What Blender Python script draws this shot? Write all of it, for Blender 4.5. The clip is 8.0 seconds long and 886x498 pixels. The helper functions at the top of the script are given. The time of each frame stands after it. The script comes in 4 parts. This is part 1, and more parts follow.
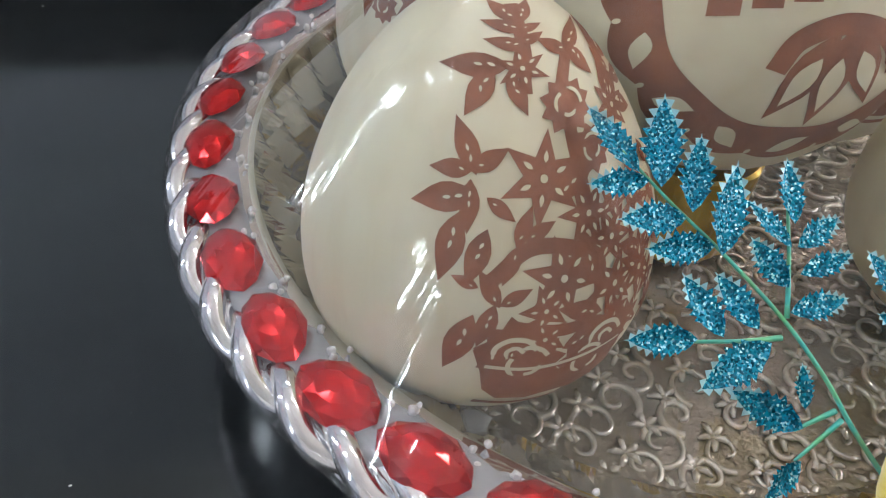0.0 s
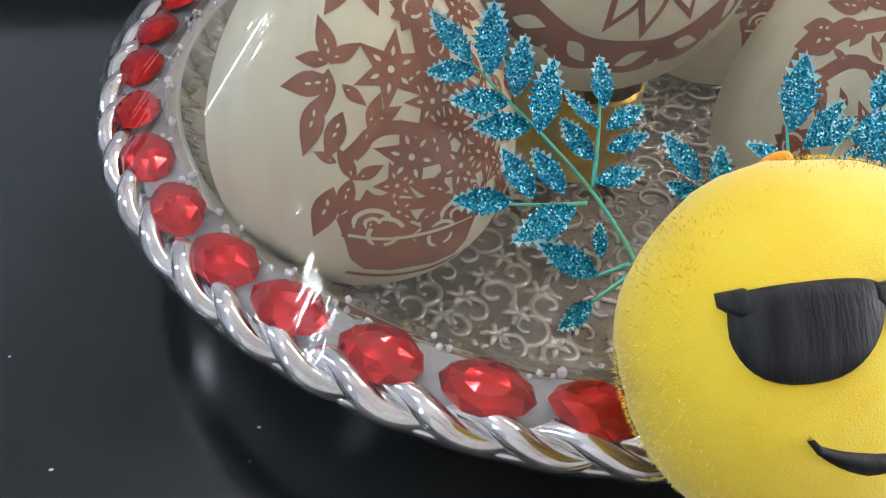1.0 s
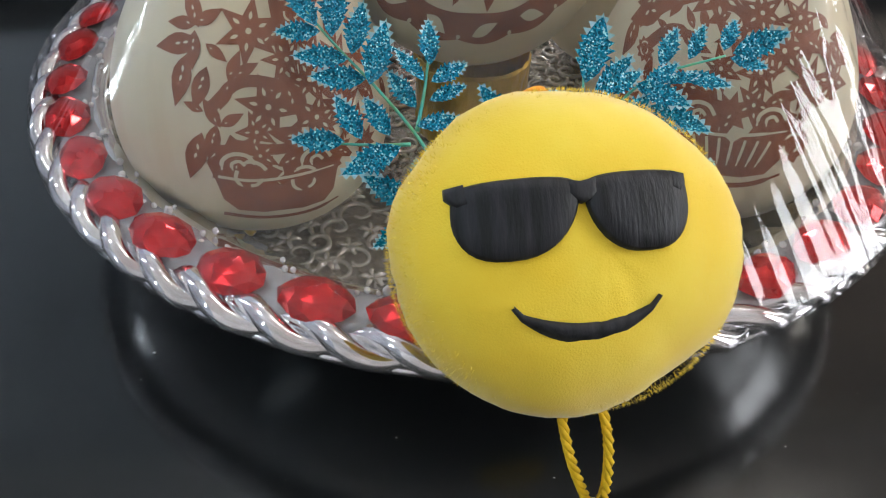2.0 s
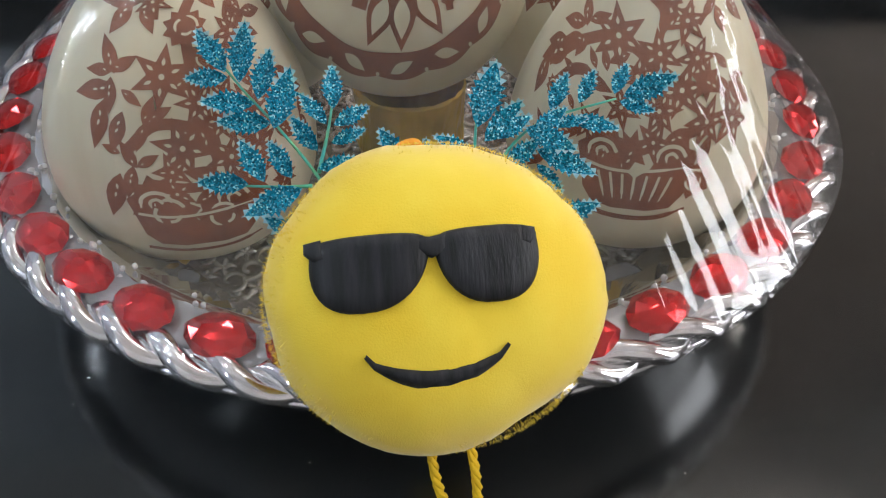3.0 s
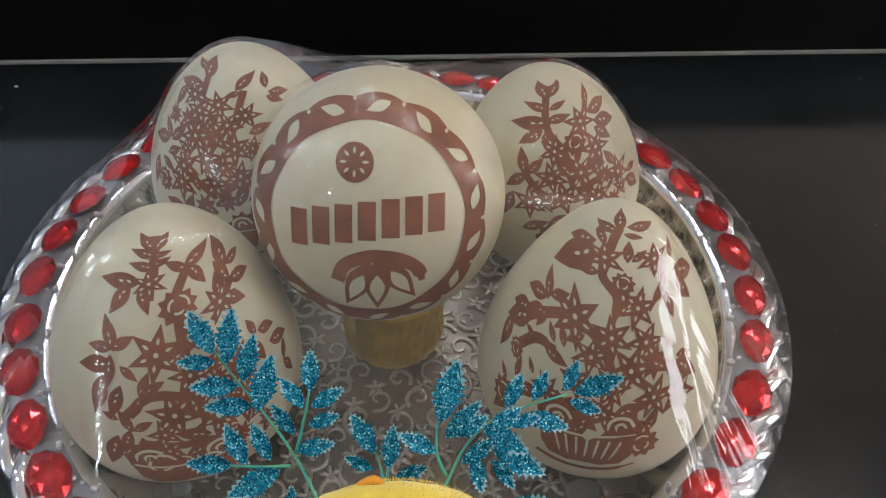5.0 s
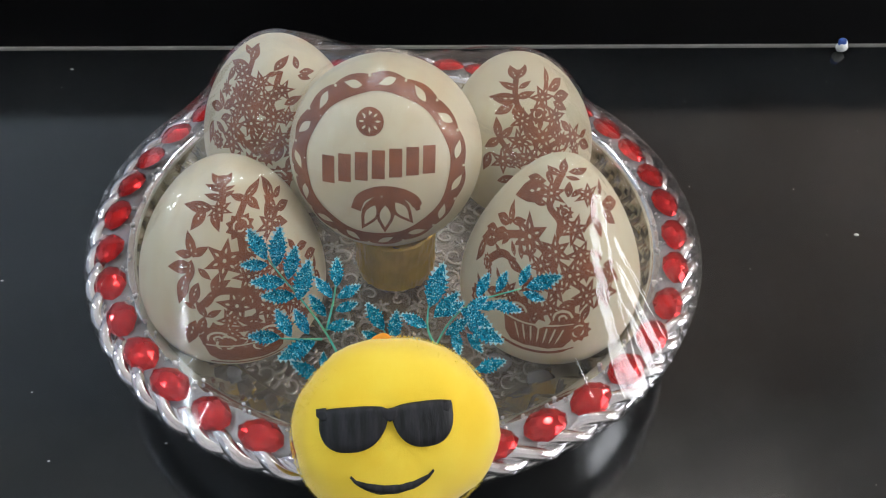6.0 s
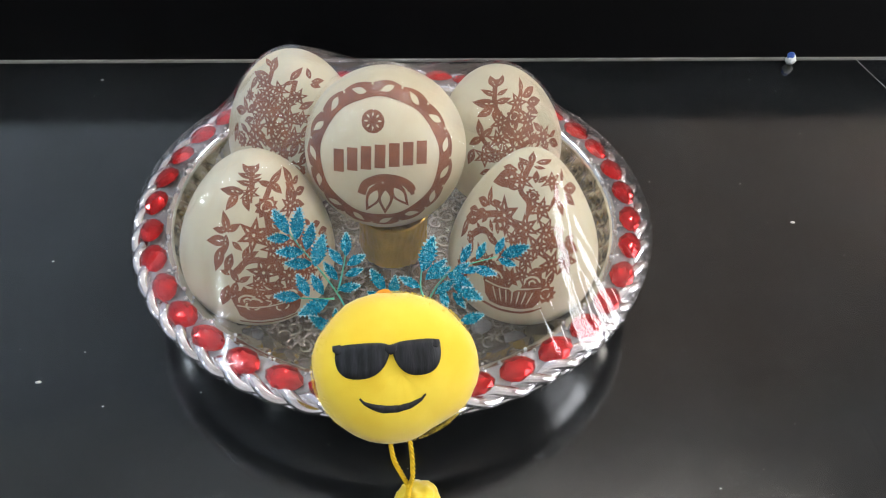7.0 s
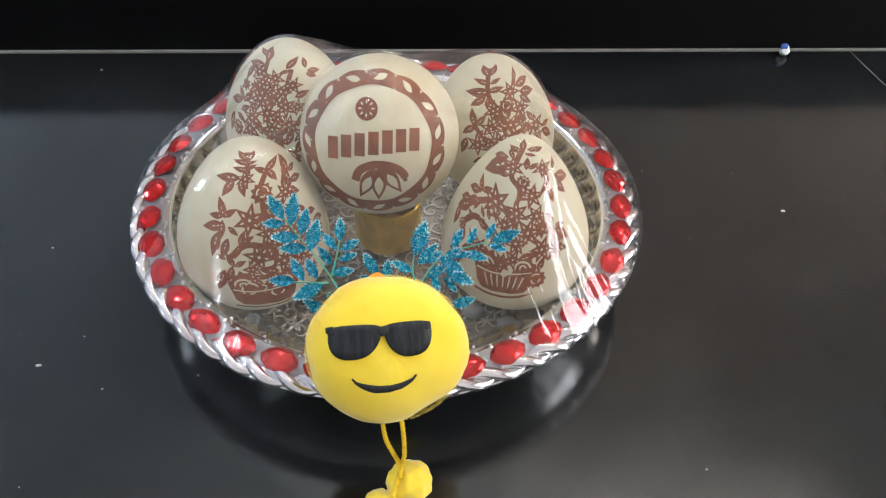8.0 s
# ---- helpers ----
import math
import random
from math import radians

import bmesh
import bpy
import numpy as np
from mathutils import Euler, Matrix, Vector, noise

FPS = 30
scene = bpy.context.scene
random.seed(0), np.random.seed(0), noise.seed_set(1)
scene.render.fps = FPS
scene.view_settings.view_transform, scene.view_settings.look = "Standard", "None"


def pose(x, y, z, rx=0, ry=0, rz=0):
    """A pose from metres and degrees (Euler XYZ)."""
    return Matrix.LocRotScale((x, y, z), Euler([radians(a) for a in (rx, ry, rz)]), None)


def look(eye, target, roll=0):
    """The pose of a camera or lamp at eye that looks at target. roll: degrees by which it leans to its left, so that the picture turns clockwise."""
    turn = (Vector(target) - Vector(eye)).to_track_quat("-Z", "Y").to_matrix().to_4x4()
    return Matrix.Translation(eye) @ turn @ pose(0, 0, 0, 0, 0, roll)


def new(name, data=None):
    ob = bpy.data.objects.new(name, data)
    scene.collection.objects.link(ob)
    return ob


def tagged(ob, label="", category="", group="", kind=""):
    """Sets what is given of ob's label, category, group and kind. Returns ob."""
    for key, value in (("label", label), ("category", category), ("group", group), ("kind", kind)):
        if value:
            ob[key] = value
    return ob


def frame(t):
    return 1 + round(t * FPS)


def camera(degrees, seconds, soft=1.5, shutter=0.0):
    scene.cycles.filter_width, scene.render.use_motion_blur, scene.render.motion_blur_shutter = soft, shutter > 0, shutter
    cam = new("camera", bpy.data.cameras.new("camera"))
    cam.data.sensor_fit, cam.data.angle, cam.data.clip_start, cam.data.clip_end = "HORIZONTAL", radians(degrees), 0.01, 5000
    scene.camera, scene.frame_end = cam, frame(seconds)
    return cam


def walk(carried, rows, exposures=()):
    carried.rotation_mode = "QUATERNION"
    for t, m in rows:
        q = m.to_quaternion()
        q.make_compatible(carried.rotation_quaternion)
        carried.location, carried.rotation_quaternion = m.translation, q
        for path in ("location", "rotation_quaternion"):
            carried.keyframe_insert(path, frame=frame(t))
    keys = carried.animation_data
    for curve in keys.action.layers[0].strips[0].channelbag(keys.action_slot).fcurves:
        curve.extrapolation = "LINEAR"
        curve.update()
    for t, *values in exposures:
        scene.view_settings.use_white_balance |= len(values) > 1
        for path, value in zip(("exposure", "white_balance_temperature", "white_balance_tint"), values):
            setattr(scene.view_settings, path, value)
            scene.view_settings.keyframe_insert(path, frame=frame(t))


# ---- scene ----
cam = camera(61.0, 8.0, soft=1.1)
PATH = [
    (0, (-0.12783, -0.20561, 0.19989), (0.1402, 1.2449, -1.1507), 3.46),
    (0.5, (-0.10978, -0.23074, 0.19651), (0.1215, 1.2336, -1.146), 3.16),
    (1, (-0.09711, -0.252, 0.20062), (0.1549, 1.1878, -1.1644), 3.63),
    (1.5, (-0.07066, -0.27856, 0.20162), (0.1393, 1.1953, -1.1339), 2.87),
    (1.7, (-0.06175, -0.28733, 0.20288), (0.1336, 1.1974, -1.1228), 2.58),
    (2.8, (-0.01643, -0.30302, 0.21425), (0.112, 1.1806, -1.1208), 0.64),
    (3, (-0.01252, -0.29791, 0.22089), (0.1116, 1.1827, -1.1179), 0.67),
    (3.5, (-0.00584, -0.27947, 0.24018), (0.111, 1.2066, -1.0932), 0.74),
    (4, (-0.00571, -0.2548, 0.25732), (0.0937, 1.2384, -1.0695), 0.77),
    (4.5, (0.00184, -0.2391, 0.28215), (0.1018, 1.2394, -1.061), 1.19),
    (4.7, (0.00458, -0.23785, 0.29434), (0.0966, 1.2112, -1.0811), 0.97),
    (5.8, (0.00226, -0.32042, 0.3472), (0.1062, 1.1132, -1.0435), 1.92),
    (6, (0.00218, -0.3373, 0.35875), (0.104, 1.0905, -1.038), 1.85),
    (6.5, (0.00471, -0.37653, 0.38324), (0.1106, 1.0573, -1.0071), 1.85),
    (7, (-0.00032, -0.40807, 0.39888), (0.1195, 1.0409, -0.9745), 2.16),
    (7.5, (0.00503, -0.41343, 0.40057), (0.1249, 1.035, -0.9733), 2.15),
    (8, (0.00423, -0.41776, 0.40115), (0.1216, 1.0198, -0.9844), 2.2),
]
walk(cam, [(t, look(eye, target, roll)) for t, eye, target, roll in PATH],
     [(0, 0.1), (0.5, 0.12), (1.0, 0.1), (1.5, -0.1), (3.0, -0.19), (3.5, -0.22), (4.0, -0.38), (4.5, -0.47), (6.0, -0.2), (6.5, 0.0), (7.0, 0.15), (7.5, 0.32), (8.0, 0.2)])

# ---- world and light ----
world = bpy.data.worlds.new("room_air")
scene.world = world
world.use_nodes = True
world.node_tree.nodes["Background"].inputs[0].default_value = (0.55, 0.6, 0.7, 1)
world.node_tree.nodes["Background"].inputs[1].default_value = 0.05
TUBE_GLOW = 87.0


# ---- materials ----
def material(name, color, rough=0.5, metal=0.0, spec=0.5, vary=0.0, scale=60.0, bump=0.0, bump_scale=400.0, second=None, coat=0.0, transmission=0.0, ior=1.45, sheen=0.0):
    m = bpy.data.materials.new(name)
    m.use_nodes = True
    nt = m.node_tree
    b = nt.nodes["Principled BSDF"]
    b.inputs["Base Color"].default_value = (*color, 1)
    b.inputs["Roughness"].default_value = rough
    b.inputs["Metallic"].default_value = metal
    b.inputs["Specular IOR Level"].default_value = spec
    b.inputs["Coat Weight"].default_value = coat
    b.inputs["Transmission Weight"].default_value = transmission
    b.inputs["IOR"].default_value = ior
    b.inputs["Sheen Weight"].default_value = sheen
    co = nt.nodes.new("ShaderNodeTexCoord")
    if vary or second:
        n = nt.nodes.new("ShaderNodeTexNoise")
        n.inputs["Scale"].default_value, n.inputs["Detail"].default_value = scale, 5
        nt.links.new(co.outputs["Object"], n.inputs["Vector"])
        mix = nt.nodes.new("ShaderNodeMix")
        mix.data_type = "RGBA"
        ramp = nt.nodes.new("ShaderNodeMapRange")
        ramp.inputs[1].default_value, ramp.inputs[2].default_value = 0.35, 0.65
        nt.links.new(n.outputs["Fac"], ramp.inputs[0])
        nt.links.new(ramp.outputs[0], mix.inputs["Factor"])
        mix.inputs["A"].default_value = (*color, 1)
        mix.inputs["B"].default_value = (*(second or [c * (1 - vary) for c in color]), 1)
        nt.links.new(mix.outputs["Result"], b.inputs["Base Color"])
    if bump:
        n2 = nt.nodes.new("ShaderNodeTexNoise")
        n2.inputs["Scale"].default_value, n2.inputs["Detail"].default_value = bump_scale, 4
        nt.links.new(co.outputs["Object"], n2.inputs["Vector"])
        bp = nt.nodes.new("ShaderNodeBump")
        bp.inputs["Strength"].default_value, bp.inputs["Distance"].default_value = bump, 0.001
        nt.links.new(n2.outputs["Fac"], bp.inputs["Height"])
        nt.links.new(bp.outputs["Normal"], b.inputs["Normal"])
    return m


def table_material():
    m = material("black_laminate", (0.006, 0.0065, 0.007), 0.14, 0, 0.48, second=(0.010, 0.011, 0.012), scale=9)
    nt = m.node_tree
    b = nt.nodes["Principled BSDF"]
    co = nt.nodes.new("ShaderNodeTexCoord")
    n = nt.nodes.new("ShaderNodeTexNoise")
    n.inputs["Scale"].default_value, n.inputs["Detail"].default_value, n.inputs["Roughness"].default_value = 14, 8, 0.7
    nt.links.new(co.outputs["Object"], n.inputs["Vector"])
    r = nt.nodes.new("ShaderNodeMapRange")
    r.inputs[1].default_value, r.inputs[2].default_value, r.inputs[3].default_value, r.inputs[4].default_value = 0.3, 0.7, 0.07, 0.22
    nt.links.new(n.outputs["Fac"], r.inputs[0])
    nt.links.new(r.outputs[0], b.inputs["Roughness"])
    # fine slanting wipe marks
    mp = nt.nodes.new("ShaderNodeMapping")
    mp.inputs["Rotation"].default_value = (0, 0, radians(-28))
    mp.inputs["Scale"].default_value = (300, 9, 1)
    wipe = nt.nodes.new("ShaderNodeTexNoise")
    wipe.inputs["Scale"].default_value, wipe.inputs["Detail"].default_value = 1.0, 3
    bp = nt.nodes.new("ShaderNodeBump")
    bp.inputs["Strength"].default_value, bp.inputs["Distance"].default_value = 0.06, 0.0005
    nt.links.new(co.outputs["Object"], mp.inputs["Vector"])
    nt.links.new(mp.outputs["Vector"], wipe.inputs["Vector"])
    nt.links.new(wipe.outputs["Fac"], bp.inputs["Height"])
    nt.links.new(bp.outputs["Normal"], b.inputs["Normal"])
    return m


def coconut_material():
    m = material("coconut_flesh", (0.69, 0.655, 0.49), 0.4, 0, 0.4, second=(0.64, 0.585, 0.40), scale=18, bump=0.12, bump_scale=160)
    nt = m.node_tree
    b = nt.nodes["Principled BSDF"]
    b.inputs["Subsurface Weight"].default_value = 0.12
    b.inputs["Subsurface Radius"].default_value = (0.006, 0.004, 0.002)
    base = b.inputs["Base Color"].links[0].from_socket
    co = nt.nodes.new("ShaderNodeTexCoord")
    mp = nt.nodes.new("ShaderNodeMapping")
    mp.inputs["Scale"].default_value = (130, 130, 9)
    n = nt.nodes.new("ShaderNodeTexNoise")
    n.inputs["Scale"].default_value, n.inputs["Detail"].default_value = 1.0, 4
    r = nt.nodes.new("ShaderNodeMapRange")
    r.inputs[1].default_value, r.inputs[2].default_value, r.inputs[3].default_value, r.inputs[4].default_value = 0.45, 0.75, 0.0, 0.28
    mix = nt.nodes.new("ShaderNodeMix")
    mix.data_type = "RGBA"
    mix.inputs["B"].default_value = (0.55, 0.42, 0.24, 1)
    nt.links.new(co.outputs["Object"], mp.inputs["Vector"])
    nt.links.new(mp.outputs["Vector"], n.inputs["Vector"])
    nt.links.new(n.outputs["Fac"], r.inputs[0])
    nt.links.new(r.outputs[0], mix.inputs["Factor"])
    nt.links.new(base, mix.inputs["A"])
    nt.links.new(mix.outputs["Result"], b.inputs["Base Color"])
    return m


def glitter_material(name, base, bright):
    m = material(name, base, 0.35, 0.3, 0.6)
    nt = m.node_tree
    b = nt.nodes["Principled BSDF"]
    co = nt.nodes.new("ShaderNodeTexCoord")
    v = nt.nodes.new("ShaderNodeTexVoronoi")
    v.inputs["Scale"].default_value = 2100
    nt.links.new(co.outputs["Object"], v.inputs["Vector"])
    sep = nt.nodes.new("ShaderNodeSeparateColor")
    nt.links.new(v.outputs["Color"], sep.inputs[0])
    # Random flakes; the darkest and palest put sparkle into the base colour.
    ramp = nt.nodes.new("ShaderNodeValToRGB")
    e = ramp.color_ramp.elements
    e[0].position, e[0].color = 0.0, (*[c * 0.25 for c in base], 1)
    e[1].position, e[1].color = 1.0, (*bright, 1)
    mid = e.new(0.8)
    mid.color = (*base, 1)
    nt.links.new(sep.outputs[0], ramp.inputs[0])
    nt.links.new(ramp.outputs[0], b.inputs["Base Color"])
    geo = nt.nodes.new("ShaderNodeNewGeometry")
    sub = nt.nodes.new("ShaderNodeVectorMath")
    sub.operation = "SUBTRACT"
    sub.inputs[1].default_value = (0.5, 0.5, 0.5)
    nt.links.new(v.outputs["Color"], sub.inputs[0])
    add = nt.nodes.new("ShaderNodeVectorMath")
    add.operation = "MULTIPLY_ADD"
    add.inputs[1].default_value = (1.1, 1.1, 1.1)
    nt.links.new(sub.outputs[0], add.inputs[0])
    nt.links.new(geo.outputs["Normal"], add.inputs[2])
    nrm = nt.nodes.new("ShaderNodeVectorMath")
    nrm.operation = "NORMALIZE"
    nt.links.new(add.outputs[0], nrm.inputs[0])
    nt.links.new(nrm.outputs[0], b.inputs["Normal"])
    b.inputs["Metallic"].default_value = 0.15
    b.inputs["Roughness"].default_value = 0.22
    return m


def film_material():
    m = bpy.data.materials.new("clear_cellophane")
    m.use_nodes = True
    nt = m.node_tree
    nt.nodes.remove(nt.nodes["Principled BSDF"])
    tr = nt.nodes.new("ShaderNodeBsdfTransparent")
    tr.inputs[0].default_value = (0.95, 0.93, 0.94, 1)
    gl = nt.nodes.new("ShaderNodeBsdfGlossy")
    gl.inputs["Roughness"].default_value = 0.022
    fr = nt.nodes.new("ShaderNodeFresnel")
    fr.inputs["IOR"].default_value = 1.55
    mix = nt.nodes.new("ShaderNodeMixShader")
    # fine creases that run outward from the middle, over a slow unevenness
    co = nt.nodes.new("ShaderNodeTexCoord")
    turn = nt.nodes.new("ShaderNodeTexGradient")
    turn.gradient_type = "RADIAL"
    nt.links.new(co.outputs["Object"], turn.inputs["Vector"])
    away = nt.nodes.new("ShaderNodeVectorMath")
    away.operation = "LENGTH"
    nt.links.new(co.outputs["Object"], away.inputs[0])
    polar = nt.nodes.new("ShaderNodeCombineXYZ")
    for k, (source, times) in enumerate(((turn.outputs["Fac"], 210.0), (away.outputs["Value"], 26.0))):
        by = nt.nodes.new("ShaderNodeMath")
        by.operation = "MULTIPLY"
        by.inputs[1].default_value = times
        nt.links.new(source, by.inputs[0])
        nt.links.new(by.outputs[0], polar.inputs[k])
    bp = None
    for vector, scale, strength, deep in ((polar.outputs[0], 1.0, 0.22, 0.001), (co.outputs["Object"], 45.0, 0.22, 0.002)):
        n = nt.nodes.new("ShaderNodeTexNoise")
        n.inputs["Scale"].default_value, n.inputs["Detail"].default_value = scale, 2
        nt.links.new(vector, n.inputs["Vector"])
        step = nt.nodes.new("ShaderNodeBump")
        step.inputs["Strength"].default_value, step.inputs["Distance"].default_value = strength, deep
        rise = nt.nodes.new("ShaderNodeMath")
        rise.operation = "MULTIPLY"
        rise.inputs[1].default_value = 1.0
        nt.links.new(n.outputs["Fac"], rise.inputs[0])
        if not bp:
            # the creases are shallower where they run together
            grow = nt.nodes.new("ShaderNodeMapRange")
            grow.inputs[2].default_value = 0.19
            nt.links.new(away.outputs["Value"], grow.inputs[0])
            nt.links.new(grow.outputs[0], rise.inputs[1])
        nt.links.new(rise.outputs[0], step.inputs["Height"])
        if bp:
            nt.links.new(bp.outputs["Normal"], step.inputs["Normal"])
        bp = step
    for node in (gl, fr):
        nt.links.new(bp.outputs["Normal"], node.inputs["Normal"])
    # both faces of the thin film mirror
    twice = nt.nodes.new("ShaderNodeMath")
    twice.operation = "MULTIPLY"
    twice.inputs[1].default_value = 1.15
    nt.links.new(fr.outputs[0], twice.inputs[0])
    low = nt.nodes.new("ShaderNodeMath")
    low.operation = "MINIMUM"
    low.inputs[1].default_value = 0.3
    nt.links.new(twice.outputs[0], low.inputs[0])
    nt.links.new(low.outputs[0], mix.inputs[0])
    nt.links.new(tr.outputs[0], mix.inputs[1])
    nt.links.new(gl.outputs[0], mix.inputs[2])
    haze = nt.nodes.new("ShaderNodeBsdfDiffuse")
    haze.inputs[0].default_value = (0.8, 0.77, 0.77, 1)
    soft = nt.nodes.new("ShaderNodeMixShader")
    soft.inputs[0].default_value = 0.012
    nt.links.new(mix.outputs[0], soft.inputs[1])
    nt.links.new(haze.outputs[0], soft.inputs[2])
    nt.links.new(soft.outputs[0], nt.nodes["Material Output"].inputs[0])
    return m


MAT_TABLE = table_material()
MAT_RISER = material("black_riser_board", (0.0022, 0.002, 0.0024), 0.55, 0, 0.12, vary=0.3, scale=12)
MAT_TRIM = material("grey_edge_trim", (0.32, 0.3, 0.28), 0.4, 0.2, 0.5, vary=0.25, scale=40)
MAT_WALL = material("room_wall_paint", (0.7, 0.67, 0.64), 0.8, vary=0.1, scale=3)
MAT_BROWN_WALL = material("brown_reflected_wall", (0.33, 0.265, 0.23), 0.6, vary=0.15, scale=3)
MAT_GREY_WALL = material("grey_reflected_wall", (0.42, 0.46, 0.52), 0.7, vary=0.12, scale=3)
MAT_CEILING = material("ceiling_paint", (0.82, 0.8, 0.78), 0.85, vary=0.06, scale=3)
MAT_FLOOR = material("room_floor_tile", (0.6, 0.57, 0.53), 0.5, vary=0.2, scale=4)
MAT_SILVER = material("silvered_tray", (0.82, 0.79, 0.73), 0.07, 0.7, 0.6, second=(0.66, 0.63, 0.57), scale=35, bump=0.3, bump_scale=500)
# Browner and darker than MAT_SILVER, so the recesses carry painted shade.
MAT_TRAY_FLOOR = material("tray_floor_darkened", (0.44, 0.40, 0.34), 0.16, 0.7, 0.6, second=(0.34, 0.31, 0.26), scale=40, bump=0.7, bump_scale=500)
MAT_CUT = material("cut_tray_side", (0.62, 0.58, 0.5), 0.1, 0.88, 0.6, second=(0.5, 0.46, 0.39), scale=25, bump=0.1, bump_scale=500)
MAT_ROPE = material("polished_silver_rope", (0.86, 0.86, 0.87), 0.09, 0.97, 1.0, second=(0.7, 0.7, 0.71), scale=50, bump=0.05, bump_scale=300)
MAT_GLUE = material("clear_glue", (0.66, 0.67, 0.69), 0.14, 0, 0.6, vary=0.2, scale=120, bump=0.5, bump_scale=350, transmission=0.6)
MAT_GEM = material("red_acrylic_gem", (0.72, 0.004, 0.006), 0.07, 0.7, 0.6, second=(0.5, 0.002, 0.003), scale=70, coat=0.25)
MAT_STUD = material("clear_stud", (0.9, 0.9, 0.9), 0.08, 0.3, 0.8, vary=0.1, scale=300)
MAT_COCO = coconut_material()
MAT_BROWN = material("brown_coconut_skin", (0.29, 0.098, 0.042), 0.5, 0, 0.35, second=(0.19, 0.06, 0.026), scale=90, bump=0.25, bump_scale=500)
MAT_GOLD = material("crumpled_gold_foil", (0.78, 0.53, 0.09), 0.3, 0.6, 0.5, vary=0.25, scale=90, bump=0.5, bump_scale=220)
MAT_LEAF = glitter_material("turquoise_glitter", (0.0, 0.39, 0.62), (0.4, 0.95, 1.0))
MAT_STEM = material("green_stem_wire", (0.12, 0.40, 0.2), 0.4, 0.1, 0.5, second=(0.05, 0.38, 0.34), scale=200)
MAT_TIPS = material("frosted_leaf_edge", (0.4, 0.72, 0.8), 0.4, 0.2, 0.5, vary=0.2, scale=500)
MAT_PLUSH = material("yellow_plush", (0.82, 0.6, 0.05), 0.85, 0, 0.15, second=(0.8, 0.54, 0.03), scale=45, bump=0.22, bump_scale=2200, sheen=0.5)
MAT_BLACK = material("black_embroidery", (0.005, 0.005, 0.007), 0.5, 0, 0.3, second=(0.024, 0.025, 0.03), scale=400, bump=0.2, bump_scale=1500)
stitch = MAT_BLACK.node_tree
rows_of = stitch.nodes.new("ShaderNodeMapping")
rows_of.inputs["Scale"].default_value = (1.0, 1.0, 0.12)
for node in [n for n in stitch.nodes if n.type == "TEX_NOISE"]:
    stitch.links.new(rows_of.outputs["Vector"], node.inputs["Vector"])
stitch.links.new([n for n in stitch.nodes if n.type == "TEX_COORD"][0].outputs["Object"], rows_of.inputs["Vector"])
MAT_CORD = material("yellow_cord", (0.82, 0.52, 0.02), 0.6, 0, 0.3, vary=0.2, scale=300, bump=0.4, bump_scale=900)
MAT_ORANGE = material("orange_ribbon", (0.85, 0.33, 0.02), 0.5, 0, 0.4, vary=0.2, scale=300)
MAT_SPECK = material("pale_dust", (0.6, 0.58, 0.55), 0.9, vary=0.2, scale=500)
MAT_BLUE = material("blue_plastic", (0.05, 0.12, 0.45), 0.3, 0, 0.5, vary=0.2, scale=300)
MAT_WHITE = material("white_plastic", (0.8, 0.8, 0.78), 0.35, 0, 0.5, vary=0.05, scale=300)


def lamp_material(name, color, strength=None):
    m = bpy.data.materials.new(name)
    m.use_nodes = True
    b = m.node_tree.nodes["Principled BSDF"]
    b.inputs["Emission Color"].default_value = (*color, 1)
    b.inputs["Emission Strength"].default_value = strength or TUBE_GLOW
    return m


MAT_LAMP = lamp_material("warm_tube", (1.0, 0.95, 0.88))
MAT_SIDE_GLOW = lamp_material("side_glow_pane", (0.93, 0.96, 1.0), 13.0)
MAT_COOL = lamp_material("cool_tube", (0.84, 0.96, 1.04))
MAT_FILM = film_material()


# ---- building helpers ----
def mesh_from(bm, name, mat, smooth=True):
    me = bpy.data.meshes.new(name)
    bmesh.ops.recalc_face_normals(bm, faces=bm.faces)
    bm.to_mesh(me)
    bm.free()
    for mt in (mat if isinstance(mat, (list, tuple)) else [mat]):
        me.materials.append(mt)
    for p in me.polygons:
        p.use_smooth = smooth
    return me


def part(name, bm, mat, parent=None, label="", smooth=True):
    ob = new(name, mesh_from(bm, name, mat, smooth))
    if parent:
        ob.parent = parent
    if label:
        tagged(ob, label)
    return ob


def thing(name, label, category, m=None, group="", kind=""):
    ob = new(name)
    ob.empty_display_size = 0.01
    if m is not None:
        ob.matrix_world = m
    return tagged(ob, label, category, group, kind)


def box(lo, hi, bevel=0.0):
    bm = bmesh.new()
    bmesh.ops.create_cube(bm, size=1)
    for v in bm.verts:
        v.co = Vector([lo[i] + (v.co[i] + 0.5) * (hi[i] - lo[i]) for i in range(3)])
    if bevel:
        bmesh.ops.bevel(bm, geom=bm.edges[:], offset=bevel, segments=2, affect="EDGES")
    return bm


def revolve(profile, seg=128, bm=None, wobble=None):
    """A surface of revolution about z through (radius, height) pairs."""
    bm = bm or bmesh.new()
    rings = []
    for j, (r, z) in enumerate(profile):
        ring = []
        for i in range(seg):
            a = 2 * math.pi * i / seg
            dr, dz = wobble(i, j) if wobble else (0, 0)
            ring.append(bm.verts.new(((r + dr) * math.cos(a), (r + dr) * math.sin(a), z + dz)))
        rings.append(ring)
    for p, q in zip(rings, rings[1:]):
        for i in range(seg):
            bm.faces.new((p[i], p[(i + 1) % seg], q[(i + 1) % seg], q[i]))
    return bm, rings


